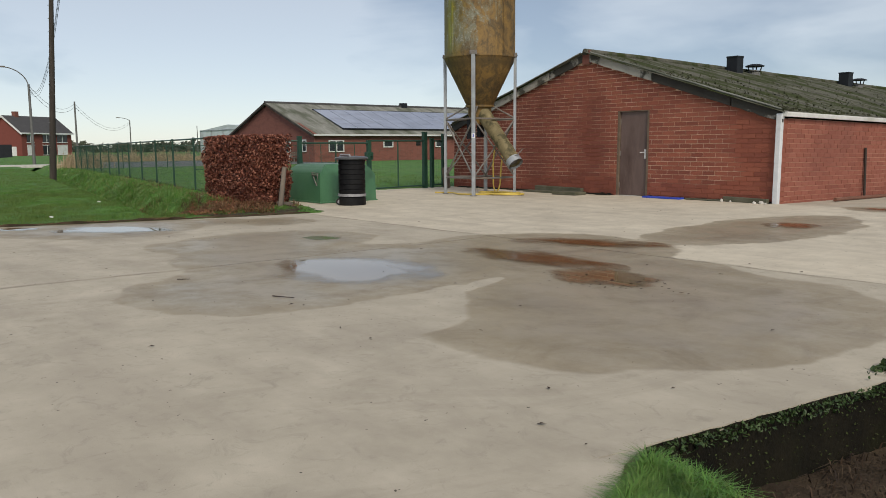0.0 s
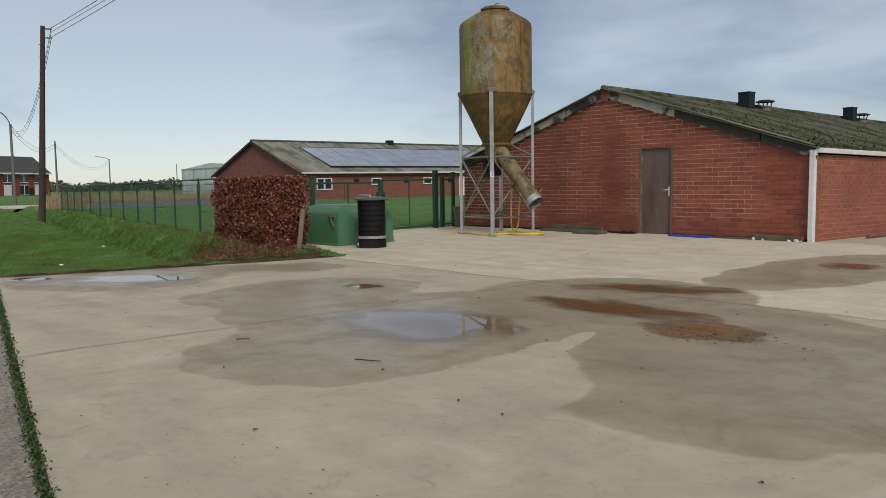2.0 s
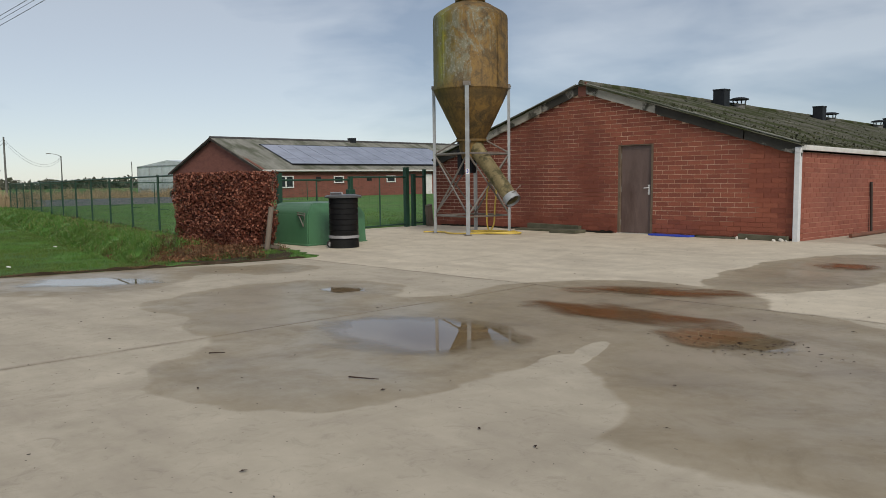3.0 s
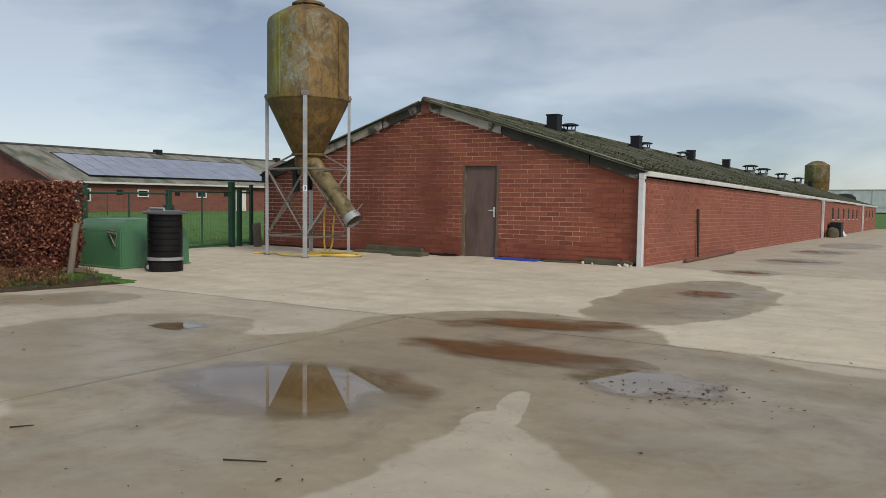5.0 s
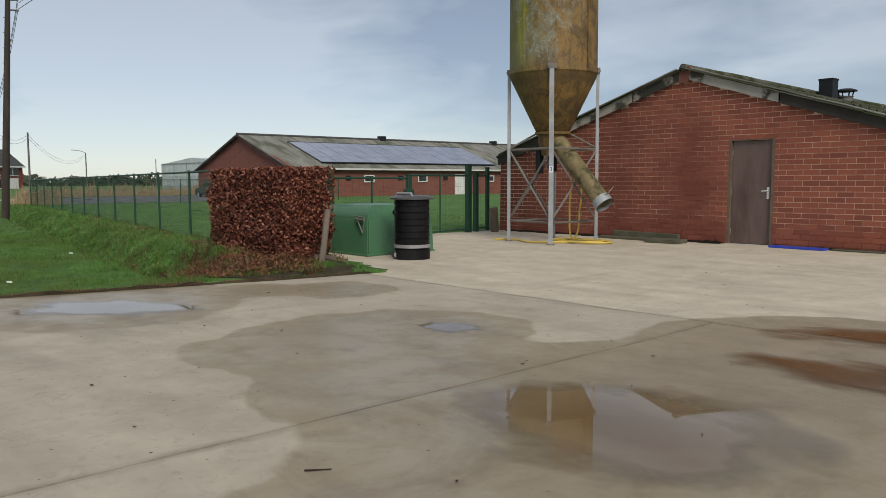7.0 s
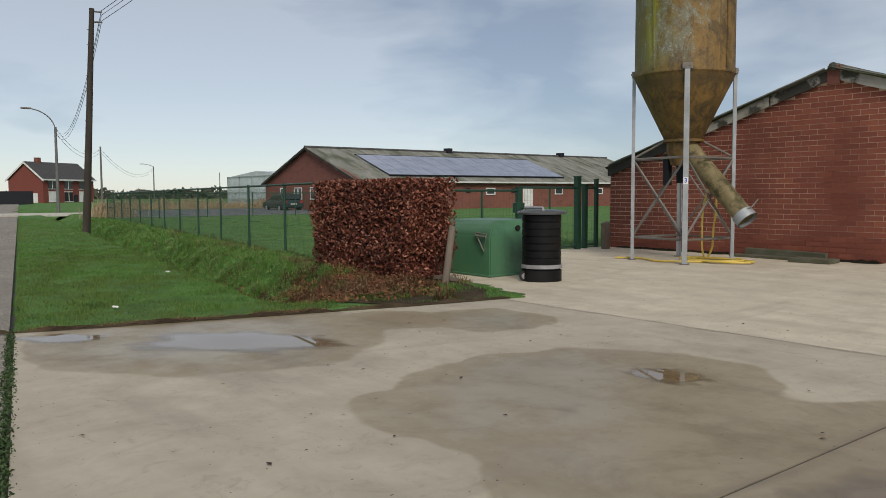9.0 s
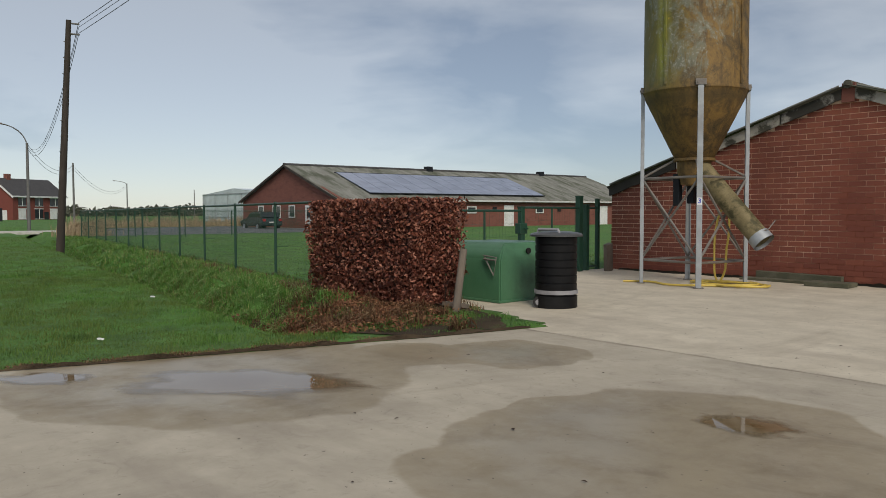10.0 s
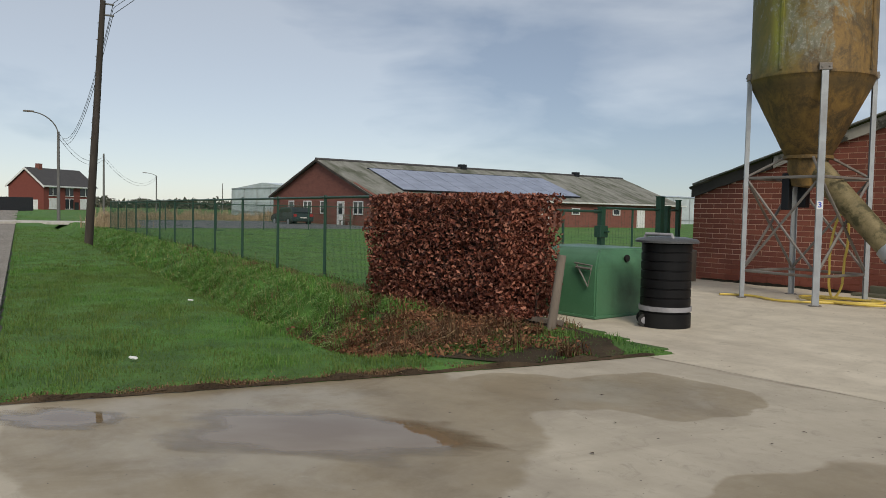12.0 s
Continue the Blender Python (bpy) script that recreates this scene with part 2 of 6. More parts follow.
def road_material():
    """Worn concrete with the gravel showing through."""
    k = Nodes("road_concrete")
    big, mid, fine = k.noise(0.5, 5, 0.6), k.noise(3.0, 6, 0.7), k.noise(120, 3, 0.7)
    cell = k.n.new("ShaderNodeTexVoronoi")
    cell.inputs["Scale"].default_value = 75
    k.l.new(k.co, cell.inputs["Vector"])
    col = k.mix(k.range(mid, 0.35, 0.65), (0.19, 0.172, 0.15), (0.27, 0.248, 0.215))
    shade = k.n.new("ShaderNodeRGBToBW")
    k.l.new(cell.outputs["Color"], shade.inputs[0])
    col = k.mix(k.range(shade.outputs[0], 0.6, 0.85, 0, 0.7), col, (0.43, 0.40, 0.36))
    col = k.mix(k.range(shade.outputs[0], 0.4, 0.2, 0, 0.7), col, (0.085, 0.077, 0.068))
    col = k.mix(k.range(big, 0.48, 0.62, 0, 0.4), col, (0.15, 0.135, 0.115))
    k.set("Base Color", col)
    k.set("Roughness", 0.88)
    k.bump(k.math("ADD", fine, cell.outputs["Distance"]), 0.5, 0.006)
    return k.mat


M["road"] = road_material()
M["joint"] = surface("joint_filler", (0.05, 0.048, 0.042), (0.09, 0.085, 0.07))
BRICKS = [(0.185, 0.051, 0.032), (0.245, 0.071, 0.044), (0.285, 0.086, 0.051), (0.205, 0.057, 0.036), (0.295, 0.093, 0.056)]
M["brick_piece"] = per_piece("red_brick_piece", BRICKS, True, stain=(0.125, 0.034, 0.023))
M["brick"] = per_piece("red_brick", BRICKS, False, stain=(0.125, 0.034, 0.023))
# side wall bricks: the gable's reds made lighter
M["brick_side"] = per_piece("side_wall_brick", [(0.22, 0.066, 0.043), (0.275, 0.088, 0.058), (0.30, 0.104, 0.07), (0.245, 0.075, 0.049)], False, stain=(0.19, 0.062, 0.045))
M["brick_far"] = surface("red_brick_far", (0.165, 0.062, 0.047), (0.22, 0.086, 0.066), (0.13, 0.05, 0.04), 3.0, 14, 0.9, stretch=(1, 1, 3))
M["mortar_red"] = surface("red_washed_mortar", (0.36, 0.18, 0.13), (0.50, 0.29, 0.21), (0.18, 0.07, 0.05), 4, 50, 0.95, stain_scale=0.4)
M["brick_house"] = surface("red_brick_house", (0.15, 0.042, 0.033), (0.20, 0.055, 0.042), None, 3.0, 14, 0.9)


def gable_mortar():
    """Pale mortar, washed over with red towards the corner, the foot and in patches."""
    k = Nodes("mortar")
    big, fine = k.noise(0.55, 6, 0.65), k.noise(50, 3, 0.6)
    pale = k.mix(k.range(k.noise(4, 5, 0.6), 0.35, 0.65), (0.62, 0.43, 0.31), (0.80, 0.63, 0.49))
    axis = k.n.new("ShaderNodeSeparateXYZ")
    k.l.new(k.co, axis.inputs[0])
    wash = k.math("ADD", big, k.range(axis.outputs[0], -1.5, -0.5, 0.0, 0.3))
    wash = k.math("ADD", wash, k.range(axis.outputs[2], 0.5, 0.1, 0.0, 0.3))
    wash = k.math("ADD", wash, k.range(axis.outputs[0], -5.4, -7.2, 0.0, -0.06))
    k.set("Base Color", k.mix(k.range(wash, 0.46, 0.66), pale, (0.25, 0.085, 0.05)))
    k.set("Roughness", 0.95)
    k.bump(fine, 0.25, 0.006)
    return k.mat


M["mortar"] = gable_mortar()
M["roof"] = surface("fibre_cement_mossy", (0.045, 0.047, 0.037), (0.165, 0.162, 0.135), (0.038, 0.048, 0.016), 3.0, 34, 0.95, bump=0.6, depth=0.02, stain_at=(0.44, 0.56), stain_scale=0.9, stretch=(0.5, 1.6, 1))
M["roof_far"] = surface("fibre_cement_grey", (0.15, 0.155, 0.14), (0.26, 0.265, 0.245), (0.085, 0.095, 0.07), 0.8, 8, 0.95, stain_at=(0.45, 0.62), stain_scale=0.6, stretch=(0.35, 1.5, 1))
M["verge"] = surface("weathered_verge_board", (0.24, 0.235, 0.215), (0.36, 0.35, 0.325), (0.035, 0.034, 0.03), 2.5, 30, 0.9, stain_at=(0.40, 0.47), stain_scale=1.6)
M["verge_pale"] = surface("pale_verge_board", (0.27, 0.265, 0.24), (0.40, 0.385, 0.35), (0.05, 0.05, 0.04), 2.5, 30, 0.9, stain_at=(0.55, 0.63), stain_scale=2.2)
M["verge_black"] = surface("black_verge_board", (0.022, 0.021, 0.019), (0.05, 0.047, 0.042), (0.2, 0.19, 0.17), 2.5, 30, 0.9, stain_at=(0.66, 0.7), stain_scale=2.6)
M["door"] = surface("brown_door", (0.10, 0.066, 0.06), (0.15, 0.105, 0.095), (0.068, 0.04, 0.034), 3, 40, 0.5, stretch=(2, 2, 0.5), bump=0.08)
M["frame_wood"] = surface("door_frame_wood", (0.085, 0.06, 0.04), (0.17, 0.13, 0.095), None, 4, 40, 0.8)
M["zinc"] = surface("galvanised_steel", (0.30, 0.325, 0.35), (0.40, 0.425, 0.45), (0.25, 0.255, 0.26), 6, 60, 0.5, 0.45, 0.1)
M["zinc_dull"] = surface("dull_steel_brace", (0.15, 0.14, 0.13), (0.23, 0.215, 0.20), (0.12, 0.08, 0.05), 6, 60, 0.65, 0.3, 0.1)
M["white"] = surface("white_painted", (0.60, 0.61, 0.62), (0.74, 0.75, 0.75), (0.5, 0.5, 0.47), 5, 40, 0.5, bump=0.05)
M["pipe"] = surface("grey_white_pipe", (0.55, 0.58, 0.62), (0.68, 0.70, 0.73), (0.42, 0.43, 0.43), 5, 40, 0.45, bump=0.05)
M["black"] = surface("black_plastic", (0.005, 0.005, 0.006), (0.008, 0.008, 0.009), (0.014, 0.014, 0.014), 8, 50, 0.45, bump=0.05)
M["black_lid"] = surface("grey_black_plastic", (0.055, 0.058, 0.062), (0.085, 0.088, 0.094), None, 8, 50, 0.35, bump=0.05)
M["tape"] = surface("grey_strap", (0.23, 0.23, 0.25), (0.33, 0.33, 0.35), (0.12, 0.12, 0.13), 8, 50, 0.6)
M["dark"] = surface("dark_opening", (0.012, 0.012, 0.013), (0.02, 0.02, 0.02), None, 5, 40, 0.6)
M["vent"] = surface("black_vent_duct", (0.012, 0.014, 0.018), (0.02, 0.023, 0.028), None, 5, 40, 0.55)
M["tank"] = surface("green_polyester", (0.05, 0.145, 0.075), (0.075, 0.19, 0.105), (0.035, 0.09, 0.048), 2, 60, 0.38, bump=0.12)
M["green_metal"] = surface("green_coated_steel", (0.008, 0.042, 0.026), (0.014, 0.062, 0.038), None, 5, 50, 0.5, bump=0.05)
M["hose"] = surface("yellow_hose", (0.55, 0.40, 0.06), (0.68, 0.52, 0.12), (0.35, 0.25, 0.06), 5, 40, 0.5, bump=0.05)
M["wood"] = surface("weathered_wood", (0.13, 0.105, 0.085), (0.22, 0.185, 0.15), (0.08, 0.06, 0.045), 5, 60, 0.9, stretch=(1, 1, 0.3))
M["old_board"] = surface("mossy_board", (0.06, 0.062, 0.04), (0.125, 0.12, 0.085), (0.03, 0.036, 0.014), 3, 50, 0.9)
M["blue"] = surface("blue_plastic", (0.015, 0.05, 0.42), (0.03, 0.08, 0.52), None, 5, 40, 0.4, bump=0.05)
M["leaf"] = per_piece("copper_beech_leaf", [(0.038, 0.013, 0.011), (0.125, 0.037, 0.025), (0.245, 0.082, 0.052), (0.068, 0.020, 0.015), (0.46, 0.205, 0.14), (0.16, 0.049, 0.033)], False, 0.5, bump=0.1)
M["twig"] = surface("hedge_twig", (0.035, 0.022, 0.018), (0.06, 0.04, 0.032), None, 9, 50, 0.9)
M["blade"] = per_piece("grass_blade", [(0.062, 0.19, 0.032), (0.088, 0.26, 0.044), (0.125, 0.31, 0.062), (0.072, 0.22, 0.036), (0.20, 0.30, 0.09), (0.042, 0.13, 0.025), (0.105, 0.28, 0.05)], False, 0.55, stain=(0.10, 0.118, 0.032), bump=0.05, mottle=(0.022, 0.065, 0.014))
M["tuft"] = per_piece("bank_tuft", [(0.095, 0.245, 0.05), (0.14, 0.33, 0.07), (0.21, 0.40, 0.10), (0.115, 0.28, 0.055), (0.45, 0.42, 0.20), (0.17, 0.37, 0.08), (0.07, 0.18, 0.04)], False, 0.55, bump=0.05)
M["straw"] = per_piece("dead_grass", [(0.16, 0.095, 0.05), (0.26, 0.18, 0.10), (0.11, 0.058, 0.034), (0.09, 0.045, 0.028), (0.20, 0.12, 0.068)], False, 0.8, bump=0.05)
M["bracken"] = per_piece("brown_bracken", [(0.13, 0.055, 0.03), (0.22, 0.10, 0.055), (0.06, 0.027, 0.017), (0.30, 0.16, 0.085), (0.15, 0.07, 0.038)], False, 0.8, bump=0.05)
M["reed"] = per_piece("dry_reed", [(0.34, 0.26, 0.16), (0.46, 0.36, 0.24), (0.28, 0.21, 0.13)], False, 0.85, bump=0.05)
M["bush"] = per_piece("bare_bush", [(0.035, 0.045, 0.028), (0.06, 0.07, 0.045), (0.085, 0.085, 0.065)], False, 0.85, bump=0.05)
M["weed"] = per_piece("weed_leaf", [(0.016, 0.038, 0.009), (0.032, 0.066, 0.014), (0.05, 0.095, 0.022)], False, 0.6, bump=0.05)
M["asphalt"] = surface("asphalt", (0.075, 0.08, 0.085), (0.115, 0.12, 0.125), (0.16, 0.165, 0.17), 0.7, 60, 0.75)
M["pole"] = surface("tarred_pole", (0.028, 0.022, 0.018), (0.05, 0.04, 0.033), (0.085, 0.07, 0.06), 4, 40, 0.85, stretch=(1, 1, 0.2))
M["pole_grey"] = surface("grey_pole", (0.10, 0.10, 0.10), (0.16, 0.16, 0.155), None, 4, 40, 0.7)
M["cable"] = surface("cable", (0.03, 0.03, 0.033), (0.05, 0.05, 0.052))
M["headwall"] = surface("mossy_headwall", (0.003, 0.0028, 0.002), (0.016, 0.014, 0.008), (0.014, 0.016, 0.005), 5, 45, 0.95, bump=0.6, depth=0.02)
M["moss"] = surface("moss", (0.035, 0.05, 0.012), (0.06, 0.085, 0.022), (0.05, 0.045, 0.025), 12, 90, 1.0, bump=0.8, depth=0.02)
M["moss_dark"] = per_piece("roof_moss", [(0.018, 0.022, 0.010), (0.04, 0.048, 0.018), (0.075, 0.08, 0.04), (0.03, 0.034, 0.016), (0.11, 0.11, 0.075)], False, 0.95, bump=0.05)
M["dead_litter"] = per_piece("dead_litter", [(0.035, 0.02, 0.012), (0.06, 0.036, 0.021), (0.018, 0.011, 0.008), (0.11, 0.075, 0.045)], False, 0.9, bump=0.05)
M["rust"] = surface("rusty_pipe", (0.12, 0.05, 0.032), (0.19, 0.085, 0.055), (0.07, 0.035, 0.025), 6, 50, 0.85)
M["tile"] = surface("dark_roof_tile", (0.045, 0.045, 0.05), (0.075, 0.073, 0.075), None, 2, 20, 0.85)
M["paint_car"] = surface("dark_car_paint", (0.03, 0.048, 0.048), (0.042, 0.062, 0.062), None, 3, 60, 0.22, 0.3, 0.02)
M["rubber"] = surface("rubber", (0.014, 0.014, 0.014), (0.022, 0.022, 0.022), None, 8, 50, 0.8)
M["red_lens"] = surface("red_lens", (0.25, 0.02, 0.02), (0.33, 0.03, 0.03), None, 8, 50, 0.25, bump=0.02)
M["stone"] = surface("pale_stone", (0.42, 0.41, 0.38), (0.56, 0.55, 0.52), (0.3, 0.28, 0.24), 8, 50, 0.9)


def glassy(name, colour, rough=0.05, metal=0.0):
    k = Nodes(name)
    k.set("Base Color", k.mix(k.range(k.noise(0.8, 3), 0.35, 0.65), colour, tuple(c * 1.25 for c in colour)))
    k.set("Roughness", rough)
    k.set("Metallic", metal)
    return k.mat


M["glass"] = glassy("window_glass", (0.025, 0.03, 0.035), 0.04)
# the next two pale bases put the reflected sky into the glass colour
M["solar"] = glassy("solar_glass", (0.24, 0.27, 0.35), 0.16)
M["greenhouse"] = glassy("greenhouse_glass", (0.42, 0.47, 0.50), 0.2)


def water_material(name, rim, clear, deep, shallow, ragged, ripple=0.01, ior=1.55):
    """Clear shallow water over brown silt, thinning out to nothing at an uneven rim."""
    k = Nodes(name)
    warp = k.n.new("ShaderNodeTexNoise")
    warp.inputs["Scale"].default_value, warp.inputs["Detail"].default_value = 1.5, 5.0
    place = k.n.new("ShaderNodeVectorMath")
    seed = k.n.new("ShaderNodeObjectInfo")
    k.l.new(k.co, place.inputs[0])
    k.l.new(seed.outputs["Location"], place.inputs[1])
    k.l.new(place.outputs[0], warp.inputs["Vector"])
    v = k.n.new("ShaderNodeVectorMath")
    v.operation = "LENGTH"
    k.l.new(k.co, v.inputs[0])
    reach = k.math("ADD", v.outputs["Value"], k.math("MULTIPLY", k.math("SUBTRACT", warp.outputs["Fac"], 0.5), ragged))
    k.set("Alpha", k.range(reach, rim, clear))
    k.set("Base Color", k.mix(k.range(reach, 0.2, 1.0), deep, shallow))
    k.set("Roughness", k.range(reach, 0.8, 1.0, ripple, ripple + 0.09))
    k.set("IOR", ior)
    return k.mat


M["water"] = water_material("puddle_water", 1.06, 0.62, (0.16, 0.105, 0.052), (0.245, 0.195, 0.13), 1.3, 0.01, 1.45)
M["rusty_water"] = water_material("rusty_water", 1.25, 0.40, (0.115, 0.060, 0.020), (0.18, 0.108, 0.050), 2.2, 0.16, 1.3)


def silo_material():
    """Ochre fibreglass with rust-brown weathering, olive algae and pale flaking lichen."""
    k = Nodes("weathered_fibreglass")
    mid, fine = k.noise(3.6, 7, 0.72, (1, 1, 0.8), 0.6), k.noise(38, 4, 0.7)
    ramp = k.n.new("ShaderNodeValToRGB")
    e = ramp.color_ramp.elements
    e[0].position, e[0].color = 0.30, (0.040, 0.028, 0.012, 1)
    e[1].position, e[1].color = 0.75, (0.26, 0.165, 0.052, 1)
    for p, c in ((0.42, (0.09, 0.058, 0.02, 1)), (0.50, (0.145, 0.088, 0.026, 1)), (0.60, (0.205, 0.12, 0.03, 1))):
        el = e.new(p)
        el.color = c
    k.l.new(k.math("ADD", mid, k.math("MULTIPLY", k.math("SUBTRACT", fine, 0.5), 0.25)), ramp.inputs[0])
    col = k.mix(k.range(k.noise(5.0, 6, 0.7, (1, 1, 0.2)), 0.52, 0.68, 0, 0.7), ramp.outputs[0], (0.036, 0.023, 0.012))
    side = k.n.new("ShaderNodeSeparateXYZ")
    k.l.new(k.co, side.inputs[0])
    lean = k.math("ADD", k.math("MULTIPLY", side.outputs[0], -0.55), k.math("MULTIPLY", side.outputs[1], -0.45))
    upper = k.range(side.outputs[2], 3.35, 3.75)
    algae = k.range(k.math("ADD", lean, k.math("MULTIPLY", mid, 0.8)), 0.50, 0.85)
    col = k.mix(k.math("MULTIPLY", algae, k.range(side.outputs[2], 3.2, 3.6, 0.2, 0.7)), col, (0.105, 0.115, 0.022))
    front = k.math("ADD", k.math("MULTIPLY", side.outputs[0], 0.15), k.math("MULTIPLY", side.outputs[1], -0.68))
    patch = k.range(k.math("ADD", k.math("MULTIPLY", front, 0.22), k.noise(2.0, 7, 0.75, (1, 1, 0.6), 0.8)), 0.60, 0.69)
    col = k.mix(k.math("MULTIPLY", k.math("MULTIPLY", patch, upper), 0.75), col, (0.15, 0.165, 0.125))
    seam = k.range(k.math("ABSOLUTE", k.math("ADD", side.outputs[0], 0.06)), 0.02, 0.17, 1.0, 0.0)
    seam = k.math("MULTIPLY", seam, k.math("MULTIPLY", k.range(side.outputs[1], -0.6, -0.75), k.range(k.noise(4.0, 6, 0.7, (1, 1, 0.3)), 0.38, 0.6)))
    col = k.mix(k.math("MULTIPLY", seam, upper), col, (0.235, 0.245, 0.03))
    flake = k.range(k.noise(20, 5, 0.75), 0.53, 0.59)
    col = k.mix(k.math("MULTIPLY", k.math("MULTIPLY", flake, k.math("MULTIPLY", patch, upper)), 0.6), col, (0.30, 0.30, 0.26))
    lichen = k.range(k.noise(7, 5, 0.7), 0.66, 0.70)
    col = k.mix(k.math("MULTIPLY", lichen, upper), col, (0.36, 0.27, 0.03))
    ring = k.range(k.math("ABSOLUTE", k.math("SUBTRACT", side.outputs[2], 3.2)), 0.0, 0.16, 0.6, 0.0)
    col = k.mix(k.math("MULTIPLY", ring, k.range(mid, 0.35, 0.55)), col, (0.04, 0.034, 0.016))
    k.set("Base Color", col)
    k.set("Roughness", 0.72)
    k.bump(k.math("ADD", mid, fine), 0.25, 0.008)
    return k.mat


M["silo"] = silo_material()
M["spout"] = surface("mossy_khaki_fibreglass", (0.12, 0.095, 0.042), (0.24, 0.195, 0.10), (0.055, 0.048, 0.018), 7, 45, 0.75, stain_at=(0.48, 0.62), stain_scale=6.0)


def ground_material():
    """Short winter grass, thinner and browner in patches."""
    k = Nodes("grass_ground")
    big, mid, fine = k.noise(0.12, 5, 0.6), k.noise(1.6, 6, 0.7), k.noise(60, 3, 0.7)
    col = k.mix(k.range(mid, 0.38, 0.62), (0.034, 0.10, 0.017), (0.085, 0.23, 0.038))
    col = k.mix(k.range(big, 0.42, 0.7, 0, 0.7), col, (0.11, 0.19, 0.045))
    col = k.mix(k.range(fine, 0.45, 0.75, 0, 0.5), col, (0.04, 0.075, 0.018))
    k.set("Base Color", col)
    k.set("Roughness", 0.95)
    k.bump(k.math("ADD", mid, fine), 0.7, 0.03)
    return k.mat


M["grass"] = ground_material()
M["earth"] = surface("bare_earth", (0.034, 0.025, 0.017), (0.07, 0.051, 0.035), (0.10, 0.073, 0.046), 4, 50, 1.0, bump=0.8, depth=0.03)


for dull in ("black", "vent", "dark", "twig", "leaf", "blade", "tuft", "straw", "roof", "headwall", "earth", "bracken"):
    M[dull].node_tree.nodes["Principled BSDF"].inputs["Specular IOR Level"].default_value = 0.2


# ---- building helpers ----
def part(name, bm, material, parent=None, label="", smooth=False):
    """Links a bmesh as one mesh object, under a thing or a part."""
    me = bpy.data.meshes.new(name)
    bm.to_mesh(me)
    bm.free()
    me.materials.append(M[material] if isinstance(material, str) else material)
    if smooth:
        me.polygons.foreach_set("use_smooth", [True] * len(me.polygons))
        me.set_sharp_from_angle(angle=radians(40))
    ob = new(name, me)
    if parent:
        ob.parent = parent
    return tagged(ob, label)


def mesh_of(name, verts, faces, material, parent=None, label=""):
    me = bpy.data.meshes.new(name)
    me.from_pydata(verts, [], faces)
    me.materials.append(M[material])
    ob = new(name, me)
    if parent:
        ob.parent = parent
    return tagged(ob, label)


def empty(name, m=None, **tags):
    ob = new(name)
    ob.empty_display_size = 0.2
    if m is not None:
        ob.matrix_world = m
    return tagged(ob, **tags)


def box(bm, lo, hi, m=None, bevel=0.0):
    c = [(a + b) / 2 for a, b in zip(lo, hi)]
    s = [max(abs(b - a), 1e-4) for a, b in zip(lo, hi)]
    mat = Matrix.Translation(c) @ Matrix.Diagonal((*s, 1))
    r = bmesh.ops.create_cube(bm, size=1, matrix=(m @ mat) if m is not None else mat)
    if bevel:
        bmesh.ops.bevel(bm, geom=list({e for v in r["verts"] for e in v.link_edges}), offset=bevel, segments=2, affect="EDGES", profile=0.5)
    return bm


def rod(bm, a, b, r0, r1=None, n=10, caps=True):
    a, b = Vector(a), Vector(b)
    d = b - a
    m = Matrix.Translation((a + b) / 2) @ d.to_track_quat("Z", "Y").to_matrix().to_4x4()
    bmesh.ops.create_cone(bm, cap_ends=caps, segments=n, radius1=r0, radius2=r0 if r1 is None else r1, depth=d.length, matrix=m)
    return bm


def lathe(bm, profile, n=32, centre=(0, 0)):
    """A turned shape from (radius, height) pairs; a radius of 0 closes it."""
    rings = []
    for r, z in profile:
        if r <= 0:
            rings.append([bm.verts.new((centre[0], centre[1], z))])
        else:
            rings.append([bm.verts.new((centre[0] + r * math.cos(2 * math.pi * i / n), centre[1] + r * math.sin(2 * math.pi * i / n), z)) for i in range(n)])
    for a, b in zip(rings, rings[1:]):
        for i in range(n):
            j = (i + 1) % n
            vs = [a[i % len(a)], a[j % len(a)], b[j % len(b)], b[i % len(b)]]
            vs = list(dict.fromkeys(vs))
            if len(vs) > 2:
                bm.faces.new(vs)
    bmesh.ops.recalc_face_normals(bm, faces=bm.faces)
    return bm


def tube(bm, points, r, n=8):
    """A round bar along a line of points."""
    points = [Vector(p) for p in points]
    rings = []
    for i, p in enumerate(points):
        d = (points[min(i + 1, len(points) - 1)] - points[max(i - 1, 0)]).normalized()
        q = d.to_track_quat("Z", "Y")
        rings.append([bm.verts.new(p + q @ Vector((r * math.cos(2 * math.pi * k / n), r * math.sin(2 * math.pi * k / n), 0))) for k in range(n)])
    for a, b in zip(rings, rings[1:]):
        for k in range(n):
            bm.faces.new((a[k], a[(k + 1) % n], b[(k + 1) % n], b[k]))
    bm.faces.new(rings[0][::-1])
    bm.faces.new(rings[-1])
    return bm


def prism(bm, outline, y0, y1, axis="y"):
    """An outline of (a, z) pairs drawn out along an axis."""
    def at(a, z, y):
        return (a, y, z) if axis == "y" else (y, a, z)
    p, q = [bm.verts.new(at(a, z, y0)) for a, z in outline], [bm.verts.new(at(a, z, y1)) for a, z in outline]
    bm.faces.new(p)
    bm.faces.new(q[::-1])
    for i in range(len(p)):
        j = (i + 1) % len(p)
        bm.faces.new((p[j], p[i], q[i], q[j]))
    bmesh.ops.recalc_face_normals(bm, faces=bm.faces)
    return bm


FALL = 0.0122    # the fall of barn and yard, away from the road


def level(y):
    """The yard falls a little away from the gable, and gently along the barn."""
    return -0.07 * min(1.0, max(0.0, (-2.0 - y) / 7.0)) - FALL * min(62.0, max(0.0, y))


